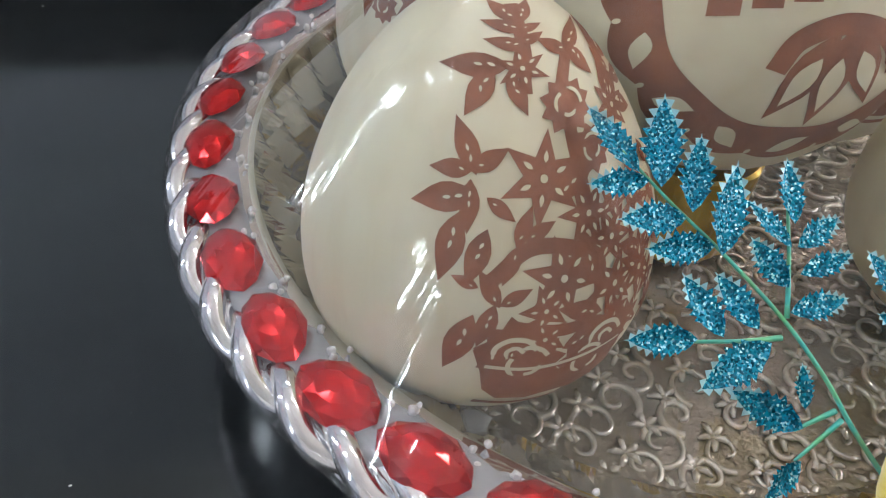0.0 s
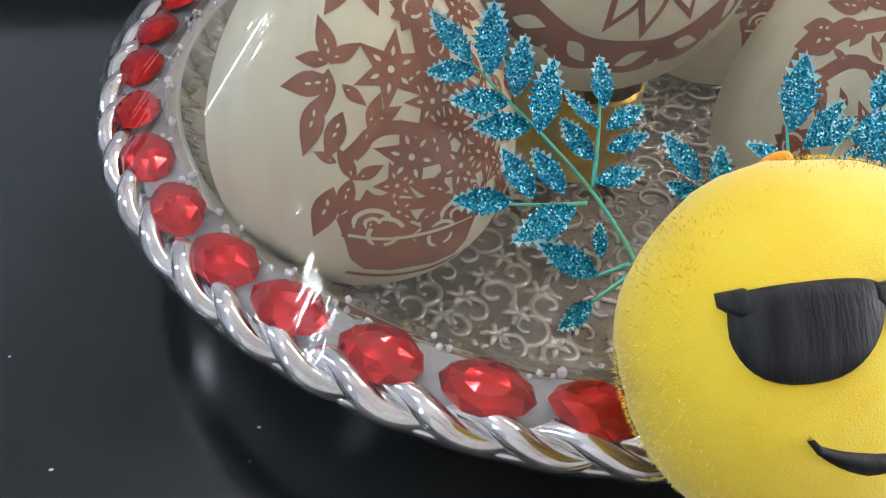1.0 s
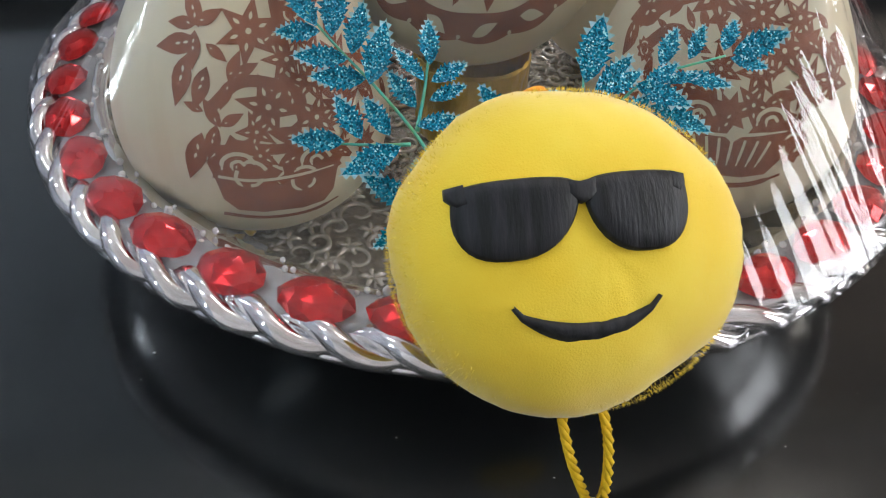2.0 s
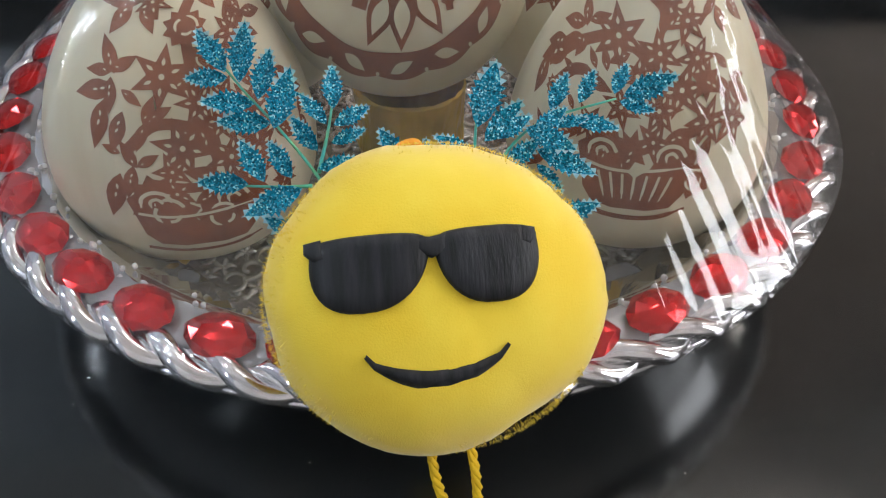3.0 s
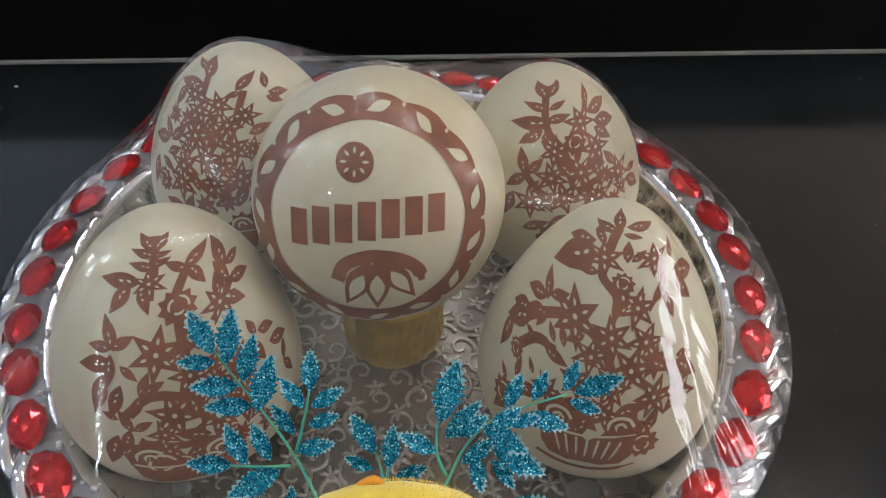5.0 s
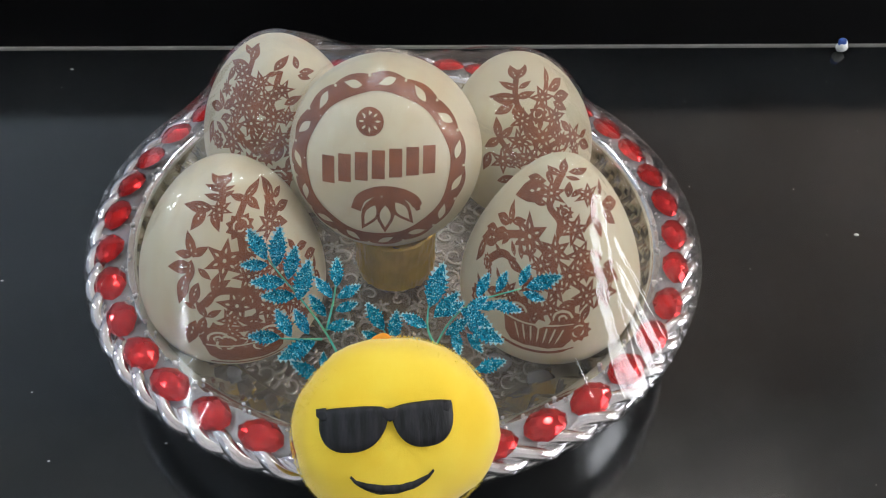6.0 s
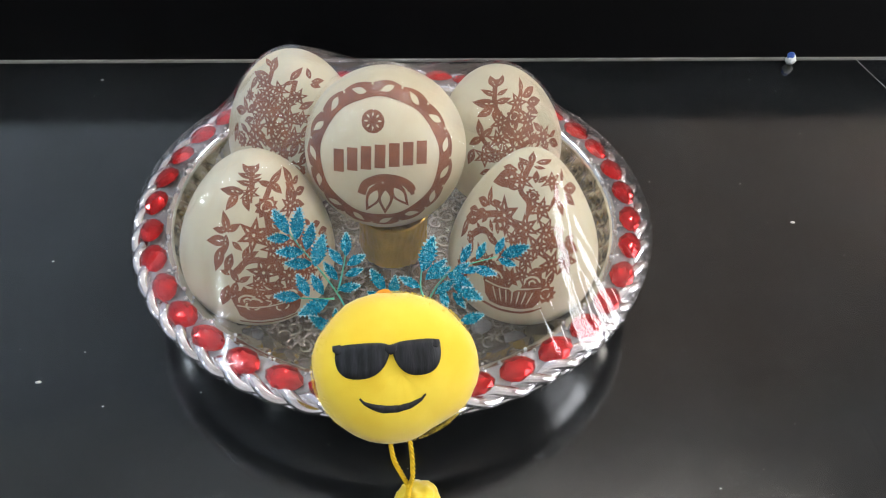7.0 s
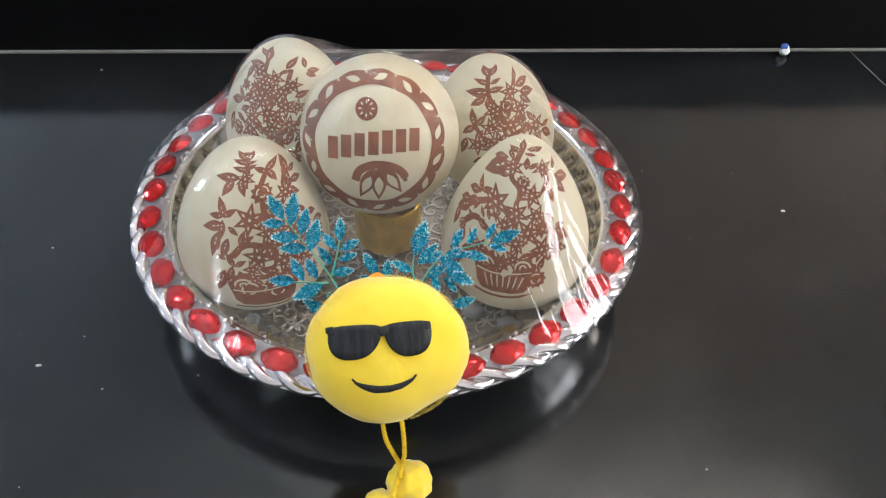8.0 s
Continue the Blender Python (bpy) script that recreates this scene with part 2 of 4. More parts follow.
def tube(points, radius, sides=8, closed=False, bm=None, taper=None):
    bm = bm or bmesh.new()
    pts = [Vector(p) for p in points]
    n = len(pts)
    rings = []
    for i, p in enumerate(pts):
        a = pts[(i - 1) % n] if closed or i else p
        b = pts[(i + 1) % n] if closed or i < n - 1 else p
        d = (b - a).normalized()
        side = d.cross(Vector((0, 0, 1)))
        side = side.normalized() if side.length > 1e-4 else Vector((1, 0, 0))
        up = side.cross(d)
        r = radius * (taper(i / (n - 1)) if taper else 1)
        rings.append([bm.verts.new(p + r * (math.cos(t) * side + math.sin(t) * up)) for t in (2 * math.pi * k / sides for k in range(sides))])
    for i in range(n if closed else n - 1):
        p, q = rings[i], rings[(i + 1) % n]
        for k in range(sides):
            bm.faces.new((p[k], p[(k + 1) % sides], q[(k + 1) % sides], q[k]))
    if not closed:
        bm.faces.new(rings[0])
        bm.faces.new(rings[-1])
    return bm


def bezier(pts, steps):
    """A smooth curve through the points (Catmull-Rom)."""
    p = [Vector(q) for q in pts]
    p = [2 * p[0] - p[1]] + p + [2 * p[-1] - p[-2]]
    out = []
    for i in range(1, len(p) - 2):
        for k in range(steps):
            t = k / steps
            out.append(0.5 * (2 * p[i] + (p[i + 1] - p[i - 1]) * t + (2 * p[i - 1] - 5 * p[i] + 4 * p[i + 1] - p[i + 2]) * t * t + (3 * p[i] - p[i - 1] - 3 * p[i + 1] + p[i + 2]) * t ** 3))
    return out + [p[-2]]


# ---- the table, the riser behind it and the room ----
BACK = 0.300
tagged(part("table_top", box((-1.1, -1.0, -0.03), (1.1, BACK, 0.0), 0.002), MAT_TABLE, None, "", False), "glossy black laminate table top with dust specks", "table", kind="structure")
tagged(part("table_body", box((-1.08, -0.98, -0.75), (1.08, BACK - 0.02, -0.032)), MAT_RISER, None, "", False), "plain black table body under the top", "table", kind="structure")
tagged(part("wall_riser", box((-1.1, BACK + 0.004, -0.03), (1.1, BACK + 0.03, 0.078), 0.001), MAT_RISER, None, "", False), "low black riser board behind the table top", "riser", kind="structure")
tagged(part("trim", box((-1.1, BACK - 0.0005, -0.02), (1.1, BACK + 0.0035, 0.0012), 0.0004), MAT_TRIM, None, "", False), "thin grey edge strip along the foot of the riser", "trim", kind="structure")
# Unseen walls close the room; brown and grey tint what the table mirrors.
tagged(part("wall_back", box((-0.2, 1.5, -0.78), (2.2, 1.6, 2.45)), MAT_BROWN_WALL, None, "", False), "unseen wall, brown to warm the table reflection", "wall", kind="structure")
tagged(part("wall_back_grey", box((-2.2, 1.5, -0.78), (-0.2, 1.6, 2.45)), MAT_GREY_WALL, None, "", False), "unseen wall, blue-grey to cool the table reflection", "wall", kind="structure")
tagged(part("wall_front", box((-2.2, -2.3, -0.78), (2.2, -2.2, 2.45)), MAT_WALL, None, "", False), "unseen plain painted room wall", "wall", kind="structure")
tagged(part("wall_left", box((-2.3, -2.3, -0.78), (-2.2, 1.6, 2.45)), MAT_GREY_WALL, None, "", False), "unseen plain painted room wall", "wall", kind="structure")
tagged(part("wall_right", box((2.2, -2.3, -0.78), (2.3, 1.6, 2.45)), MAT_WALL, None, "", False), "unseen plain painted room wall", "wall", kind="structure")
tagged(part("ceiling", box((-2.3, -2.3, 2.45), (2.3, 1.6, 2.55)), MAT_CEILING, None, "", False), "plain pale ceiling", "ceiling", kind="structure")
tagged(part("floor", box((-2.3, -2.3, -0.85), (2.3, 1.6, -0.78)), MAT_FLOOR, None, "", False), "plain tiled room floor", "floor", kind="structure")


def tube_light(name, m, length, where, glow):
    """A glowing tube in clips on a slim white batten."""
    ob = thing(name, "unseen white batten with a lit fluorescent tube, added as a light source " + where, "tube light", m, "tube lights")
    part("batten", box((-length / 2, -0.03, -0.04), (length / 2, 0.03, 0.0), 0.004), MAT_WHITE, ob, "white metal batten", False)
    part("tube", tube([(-length / 2 + 0.03, 0, -0.075), (0, 0, -0.075), (length / 2 - 0.03, 0, -0.075)], 0.014, 12), glow, ob, "glowing tube")
    for e in (-1, 1):
        part("clip", box((e * (length / 2 - 0.03) - 0.012, -0.016, -0.095), (e * (length / 2 - 0.03) + 0.012, 0.016, -0.04), 0.003), MAT_WHITE, ob, "white end clip", False)


# Unseen tubes, placed where the glints on the wrap point.
tube_light("unseen_ceiling_light", pose(-1.35, 0.05, 2.45, 0, 0, 4), 1.0, "under the ceiling", MAT_COOL)
tube_light("unseen_wall_light", pose(-0.05, 1.5, 1.9, -90, 0, 0), 0.8, "level on the far wall", MAT_COOL)
# Unseen tube added to brighten the far wall that the table mirrors.
tube_light("unseen_ceiling_light", pose(0.95, 0.75, 2.45, 0, 0, 0), 1.2, "under the ceiling", MAT_LAMP)
# Unseen side tubes, set for streaks on the wrap and far-wall light.
tube_light("unseen_wall_light", pose(2.2, 0.62, 1.1, 0, 90, 0), 1.2, "upright on the side wall", MAT_LAMP)
tube_light("unseen_wall_light", pose(-2.2, 0.62, 1.1, 0, -90, 0), 1.2, "upright on the side wall", MAT_COOL)
# Unseen panel standing for the bright source that streaks the wrap's folds.
window = thing("side_glow_panel", "unseen white framed glowing panel, added to streak the wrap", "window", pose(2.2, -0.5, 0.84), kind="structure")
part("pane", box((-0.012, -0.36, -0.75), (-0.006, 0.36, 0.75)), MAT_SIDE_GLOW, window, "bright pane", False)
for lo, hi in (((-0.03, -0.41, -0.8), (0.0, 0.41, -0.75)), ((-0.03, -0.41, 0.75), (0.0, 0.41, 0.8)), ((-0.03, -0.41, -0.75), (0.0, -0.36, 0.75)), ((-0.03, 0.36, -0.75), (0.0, 0.41, 0.75)), ((-0.035, -0.02, -0.75), (-0.013, 0.02, 0.75))):
    part("panel_frame", box(lo, hi, 0.003), MAT_WHITE, window, "white frame bar", False)
# Unseen tube added as fill for the coconut fronts.
tube_light("unseen_wall_light", pose(-2.2, -1.2, 1.4, 0, -90, 0), 1.2, "upright on the side wall", MAT_COOL)


# ---- the tray ----
RING = 0.1647
TRAY = pose(-0.0018, 0.0090, 0.0005, 1.2, 0.4, 0) @ Matrix.Diagonal((1.010, 1.010, 0.945, 1.0))
tray = thing("serving_tray", "round silvered tray with rope rim and red gems", "tray", TRAY)
FLOOR_Z = 0.013
prof = [(0.0005, FLOOR_Z), (0.03, FLOOR_Z), (0.06, FLOOR_Z), (0.09, FLOOR_Z), (0.114, FLOOR_Z), (0.122, FLOOR_Z + 0.002)]
bm, _ = revolve(prof, 96)
part("tray_floor", bm, MAT_TRAY_FLOOR, tray, "embossed silvery floor, brownish, with recess shade in its colour")


def chevron(i, j):
    ridge = abs(((i / 10 + abs(j - 7) * 0.08) % 1) * 2 - 1)
    cut = 0.0060 * (ridge - 0.5) * min(1, j / 2, (12 - j) / 2)
    return (-cut, 0.4 * cut)


wall_prof = [(0.122 + 0.0295 * (j / 12) ** 0.85, FLOOR_Z + 0.002 + 0.038 * (j / 12) ** 1.1) for j in range(13)]
bm, _ = revolve(wall_prof, 480, wobble=chevron)
part("tray_wall", bm, MAT_CUT, tray, "cut zigzag facets on the sloping side", smooth=False)
bm, _ = revolve([(0.1515, 0.053), (0.1535, 0.0552), (0.158, 0.0556), (0.168, 0.0552), (0.1705, 0.0535), (0.1715, 0.050), (0.170, 0.045), (0.16, 0.030), (0.146, 0.012), (0.135, 0.005), (0.128, 0.0028), (0.122, 0.0028), (0.118, 0.006), (0.0005, 0.008)], 160)
part("tray_rim", bm, MAT_ROPE, tray, "flat rim under the gems")
bm, _ = revolve([(0.1660, 0.0540), (0.1715, 0.0545), (0.1742, 0.0522), (0.1758, 0.0488), (0.1748, 0.0464), (0.169, 0.0440)], 160)
part("rim_band", bm, MAT_ROPE, tray, "bright silver band under the rope")
# two strands twisted round each other
for k in range(2):
    pts = []
    turns, n = 27, 27 * 26
    for i in range(n):
        a = 2 * math.pi * i / n
        w = k * math.pi - turns * a
        dr, dz = 0.0034 * math.cos(w), 0.0034 * math.sin(w)
        r = 0.1722 + 0.90 * dr + 0.35 * dz
        pts.append((r * math.cos(a), r * math.sin(a), 0.0522 + 0.80 * dz - 0.40 * dr))
    part("rope_strand", tube(pts, 0.0036, 14, True), MAT_ROPE, tray, "twisted silver strand of the rim")
pts = []
for i in range(54 * 12):
    a = 2 * math.pi * i / (54 * 12)
    r = 0.1738 + 0.0011 * abs(math.sin(27 * a))
    pts.append((r * math.cos(a), r * math.sin(a), 0.0476))
part("rim_bead", tube(pts, 0.0017, 8, True), MAT_ROPE, tray, "thin scalloped lower edge of the rim")

# raised scrolls on the floor
bm = bmesh.new()
rng = random.Random(4)
for ring, (rad, count) in enumerate(((0.012, 4), (0.024, 8), (0.036, 12), (0.048, 16), (0.060, 20), (0.072, 24), (0.084, 28), (0.096, 32), (0.107, 36), (0.116, 40))):
    for i in range(count):
        a0 = 2 * math.pi * (i + 0.5 * (ring % 2)) / count
        flip = 1 if i % 2 else -1
        bold, skew, curl = rng.uniform(0.8, 1.3), rng.uniform(-0.7, 0.7), rng.uniform(0.0062, 0.0086)
        pts = []
        for k in range(20):
            t = k / 19
            rr = curl * (1 - 0.8 * t)
            w = flip * (t * 6.4 + 0.4) + a0 + skew
            pts.append((rad * math.cos(a0) + rr * math.cos(w), rad * math.sin(a0) + rr * math.sin(w), FLOOR_Z + 0.0007))
        tube(pts, 0.0010 * bold, 6, False, bm, lambda t: 1.2 - 0.5 * t)
        for k in range(5):
            w = a0 + 2 * math.pi * k / 5
            c = Vector((rad + 0.006) * math.cos(a0 + math.pi / count) * Vector((1, 0, 0))) + Vector((0, (rad + 0.006) * math.sin(a0 + math.pi / count), FLOOR_Z))
            tube([c, c + Vector((0.003 * math.cos(w), 0.003 * math.sin(w), 0.0014)), c + Vector((0.0052 * math.cos(w), 0.0052 * math.sin(w), 0.0004))], 0.0011, 5, False, bm, lambda t: 1.2 - 0.9 * abs(t - 0.4))
tagged(part("scroll_relief", bm, MAT_SILVER, tray, "raised scroll and flower relief"), kind="stuff")


def gem_mesh():
    """A chequer-cut oval stone with drawn-out ends, long along y, 25 by 16 mm."""
    bm = bmesh.new()
    rows = []
    n = 10
    for hgt, sc, turn in ((-0.0016, 0.6, 0.5), (0.0006, 1.0, 0), (0.0030, 0.80, 0.5), (0.0046, 0.48, 0), (0.0052, 0.2, 0.5)):
        ring = []
        for i in range(n):
            a = 2 * math.pi * (i + turn) / n
            x, y = 0.0083 * math.copysign(abs(math.sin(a)) ** 1.2, math.sin(a)), 0.0124 * math.cos(a)
            x *= 1 - 0.1 * math.cos(a) ** 4
            ring.append(bm.verts.new((x * sc, y * sc, hgt)))
        rows.append(ring)
    for p, q, turned in zip(rows, rows[1:], (0, 1, 0, 1)):
        for i in range(n):
            bm.faces.new((p[i], p[(i + 1) % n], q[i] if turned else q[(i + 1) % n]))
            bm.faces.new((p[(i + 1) % n], q[(i + 1) % n], q[i]) if turned else (p[i], q[(i + 1) % n], q[i]))
    bm.faces.new(rows[-1])
    bm.faces.new(rows[0])
    return mesh_from(bm, "gem", MAT_GEM, False)


def blob(bm, c, size, seed, seg=10):
    r0 = random.Random(seed)
    made = bmesh.ops.create_icosphere(bm, subdivisions=2, radius=1)["verts"]
    off = Vector((r0.random() * 9, r0.random() * 9, 0))
    for v in made:
        k = 1 + 0.28 * noise.noise(v.co * 1.3 + off)
        v.co = Vector(c) + Vector([v.co[i] * size[i] * k for i in range(3)])
    return bm


GEM = gem_mesh()
studs = bmesh.new()
rng = random.Random(7)
for i in range(38):
    a = radians(181.0 + i * 360 / 38 + rng.uniform(-0.5, 0.5))
    ob = new("gem", GEM)
    ob.parent = tray
    ob.matrix_local = pose(RING * math.cos(a), RING * math.sin(a), 0.0578, 0, 0, math.degrees(a)) @ pose(0, 0, 0, rng.uniform(-5, 5), rng.uniform(2, 12), rng.uniform(-5, 5))
    b = a + math.pi / 38
    for k in range(4):
        r = 0.1535 + 0.0016 * k + rng.uniform(-0.001, 0.001)
        c = b + rng.uniform(-0.045, 0.045)
        big = rng.uniform(0.0007, 0.0014)
        blob(studs, (r * math.cos(c), r * math.sin(c), 0.0566), (big, big, 1.3 * big), i * 5 + k)
tagged(part("clear_studs", studs, MAT_STUD, tray, "tiny clear studs between the gems", smooth=False), kind="stuff")
bm, _ = revolve([(0.1560, 0.0557), (0.159, 0.0570), (0.164, 0.0574), (0.169, 0.0567), (0.1712, 0.0535)], 190, wobble=lambda i, j: (0.0024 * noise.noise((i * 0.45, j * 0.7, 1)), 0.0016 * noise.noise((i * 0.6, j * 0.9, 6))))
part("glue_bed", bm, MAT_GLUE, tray, "milky glue bed under the gems")


# ---- the coconuts ----
class Egg:
    def __init__(self, x, y, z, radius, half, lean, side, narrow, spin=0.0):
        self.R, self.H, self.k = radius, half, narrow
        self.m = pose(x, y, z, math.degrees(lean), math.degrees(side), 0) @ pose(0, 0, 0, 0, 0, spin)

    def ring(self, s):
        return self.R * math.sqrt(max(0.0, 1 - s * s)) * (1 - self.k * s)

    def at(self, s, phi, off=0.0):
        r = self.ring(s)
        return Vector(((r + off * math.sqrt(max(0, 1 - s * s))) * math.sin(phi), -(r + off * math.sqrt(max(0, 1 - s * s))) * math.cos(phi), self.H * s + off * s))

    def side(self, u, v, off):
        """The place on the shell's front, u millimetres round and v up from the middle."""
        s = math.sin(max(-1.5, min(1.5, v / 55)))
        return self.at(s, u / 1000 / max(self.ring(s), 0.3 * self.R), off)

    def end(self, u, v, off):
        """The place on the end that faces forward, u to its right and v up."""
        rho, lo, hi = math.hypot(u, v) / 1000, 0.05, 1.0
        for _ in range(30):
            mid = (lo + hi) / 2
            lo, hi = (mid, hi) if self.ring(mid) > rho else (lo, mid)
        a = math.atan2(v, u)
        r = self.ring(lo) + off * 0.7
        return Vector((r * math.cos(a), r * math.sin(a), self.H * lo + off))

    def mesh(self):
        bm = bmesh.new()
        rows = []
        for j in range(1, 40):
            s = -math.cos(math.pi * j / 40)
            rows.append([])
            for i in range(64):
                p = self.at(s, 2 * math.pi * i / 64)
                p *= 1 + 0.0015 * noise.noise(p * 40)
                rows[-1].append(bm.verts.new(p))
        for p, q in zip(rows, rows[1:]):
            for i in range(64):
                bm.faces.new((p[i], p[(i + 1) % 64], q[(i + 1) % 64], q[i]))
        for end, row in ((-1, rows[0]), (1, rows[-1])):
            c = bm.verts.new((0, 0, end * self.H))
            for i in range(64):
                bm.faces.new((row[i], row[(i + 1) % 64], c))
        return bm


def outline(kind, size):
    """Outlines of the cut-out motifs, in millimetres round their own middle."""
    if kind == "leaf":
        return [(size * 0.54 * math.sin(math.pi * t) * (1 if up else -1) * (1 - 0.5 * t), size * (2 * t - 1)) for up in (0, 1) for t in ([k / 6 for k in range(6)] if not up else [1 - k / 6 for k in range(6)])]
    if kind in ("star", "flower"):
        n = 6 if kind == "star" else 5
        return [((size * 1.15 if i % 2 == 0 else size * 0.52) * math.sin(math.pi * i / n), (size * 1.15 if i % 2 == 0 else size * 0.52) * math.cos(math.pi * i / n)) for i in range(2 * n)]
    if kind == "spray":
        half = [(0.0, 1.0), (0.2, 0.55), (0.66, 0.78), (0.48, 0.32), (1.0, 0.26), (0.55, -0.04), (0.82, -0.42), (0.32, -0.42), (0.14, -1.0)]
        return [(size * x, size * y) for x, y in half] + [(-size * x, size * y * 0.96) for x, y in reversed(half[1:])]
    if kind == "pot":
        half = [(1.0, 0.42), (0.9, 0.1), (0.84, -0.25), (0.66, -0.5), (0.3, -0.58)]
        return [(0.0, 0.34), (size * 0.5, size * 0.36)] + [(size * x, size * y) for x, y in half] + [(-size * x, size * y) for x, y in reversed(half)] + [(-size * 0.5, size * 0.36)]
    if kind == "rose":
        return [(size * (1 + 0.14 * math.cos(5.0 * math.pi * i / 10 * 2)) * math.sin(2 * math.pi * i / 20), size * (1 + 0.14 * math.cos(math.pi * i)) * math.cos(2 * math.pi * i / 20)) for i in range(20)]
    return [(size * math.sin(2 * math.pi * i / 16), size * math.cos(2 * math.pi * i / 16)) for i in range(16)]


def stamp(bm, place, kind, u, v, size, angle, off, squash=1.0):
    pts = outline(kind, size)
    ca, sa = math.cos(radians(angle)), math.sin(radians(angle))
    put = lambda x, y, k=1.0: place(u + k * (x * ca - y * sa), v + k * (x * sa + y * ca) * squash, off)
    c = bm.verts.new(put(0, 0))
    rings = [[bm.verts.new(put(x, y, k)) for x, y in pts] for k in ((0.5, 1.0) if size < 9 else (0.2, 0.4, 0.6, 0.8, 1.0))]
    n = len(pts)
    for i in range(n):
        bm.faces.new((rings[0][i], rings[0][(i + 1) % n], c))
        for p, q in zip(rings, rings[1:]):
            bm.faces.new((q[i], q[(i + 1) % n], p[(i + 1) % n], p[i]))


def strip(bm, place, pts, width, off):
    line = bezier([(x, y, 0) for x, y in pts], 6)
    rows = []
    for i, p in enumerate(line):
        d = (line[min(i + 1, len(line) - 1)] - line[max(i - 1, 0)]).normalized()
        w = width / 2 * (1 if i < len(line) - 3 else 0.5)
        rows.append([bm.verts.new(place(p.x - d.y * w * e, p.y + d.x * w * e, off)) for e in (-1, 0, 1)])
    for p, q in zip(rows, rows[1:]):
        for k in range(2):
            bm.faces.new((p[k], p[k + 1], q[k + 1], q[k]))


# The carved plants. Leaves: foot and tip; stars and roses: place and size; stems: their courses; all in millimetres round and up the shell.
FERN_TALL = {
    "leaves": [
        (2, 57, -3, 65), (3, 57, 6, 65), (3, 54, -5, 57), (3, 54, 8, 56), (3, 49, -5, 51), (3, 50, 8, 53), (-2, 44, -15, 44), (-5, 42, -11, 33), (-1, 41, 2, 33),
        (14, 48, 22, 56), (14, 47, 7, 51), (15, 48, 21, 41), (30, 44, 25, 56), (31, 44, 39, 46), (31, 38, 25, 46), (32, 38, 42, 38), (27, 34, 25, 42), (29, 33, 38, 30),
        (-10, 21, -13, 31), (-10, 21, -3, 25), (-11, 21, -19, 21), (-11, 16, -23, 14), (-11, 18, -12, 9)],
    "more": [
        (-14, 11, -18, -1), (-7, 15, -2, 11), (-10, -3, -15, -1), (-5, -7, -9, 0), (-4, -7, 2, -4), (-6, -8, -9, -17), (-11, -11, -16, -24), (-8, 8, -12, -2), (-1, 6, 2, 13), (1, 7, 7, 10), (-1, 5, -4, -2),
        (42, 17, 38, 22), (44, 17, 52, 16), (50, 11, 60, 10), (57, 2, 58, 8), (57, 1, 62, -5), (40, 14, 46, 7), (33, 15, 29, 22)],
    "stars": [(2, 43, 6), (5, 19, 9), (27, 32, 7), (10, -2, 9), (16, 11, 7), (23, 5, 7), (33, 9, 8), (25, -6, 8), (35, -5, 8)],
    "roses": [(12, 34, 6.2), (18, 24, 5), (3, -24, 9), (20, -27, 8.5)],
    "stems": [[(2, 64), (3, 50), (3, 37)], [(14, 47), (11, 38), (10, 34)], [(32, 38), (28, 32), (24, 27)], [(-7, -2), (2, 5), (13, 4), (20, 0), (19, -10)], [(-1, -13), (10, -15), (21, -15), (28, -20)], [(12, 32), (13, 25), (15, 16), (18, 6)]],
    "pot": (12, -28, 22), "slits": (), "fill": (20, 26, -18, 22)}
FERN_WIDE = {
    "leaves": [
        (-4, 66, -6, 80), (0, 67, 12, 67), (-5, 64, -15, 67), (-2, 63, 4, 61), (-14, 57, -25, 54), (-13, 53, -31, 43), (-10, 57, -12, 65), (-13, 45, -21, 45), (-2, 51, -1, 59), (0, 51, 5, 55), (16, 49, 18, 56), (18, 44, 31, 40), (18, 40, 25, 33), (12, 38, 15, 30),
        (-33, 30, -33, 39), (-34, 30, -44, 29), (-31, 31, -24, 34), (-42, 23, -52, 21), (-41, 21, -54, 16), (-51, 16, -56, 6), (-34, 25, -42, 24)],
    "more": [
        (-33, 26, -37, 20), (-38, 16, -42, 18), (-29, 18, -31, 23), (-32, 15, -24, 12), (-6, 32, 3, 38), (-50, -3, -53, 1), (-45, 1, -43, 7), (15, 20, 11, 24), (17, 17, 23, 17), (17, 15, 26, 9), (12, 17, 17, 10), (-47, -8, -55, -18), (-37, 5, -39, 9), (-25, 18, -26, 24), (-18, 23, -24, 20)],
    "stars": [(-10, 51, 7), (8, 51, 7), (-21, 28, 9), (-8, 24, 7), (-15, 17, 7), (1, 34, 7), (-1, 14, 8), (18, 5, 8), (4, 23, 7), (8, 5, 7), (-8, 8, 7), (-20, 8, 6), (-31, 2, 6)],
    "roses": [(-4, 42, 4), (-50, -9, 6), (6, -13, 6), (-46, 9, 3.3)],
    "stems": [[(-4, 66), (-9, 52), (-11, 44), (-6, 37), (-8, 27)], [(-25, 28), (-38, 23), (-50, 15)], [(-46, 10), (-37, 16), (-28, 16)], [(8, 51), (11, 42), (5, 33)], [(-21, 28), (-12, 22), (-7, 10), (-8, 0)], [(11, 5), (3, 2), (-5, -1)]],
    "pot": (-14, -13, 20), "slits": range(-3, 4), "fill": (-14, 28, -5, 26)}
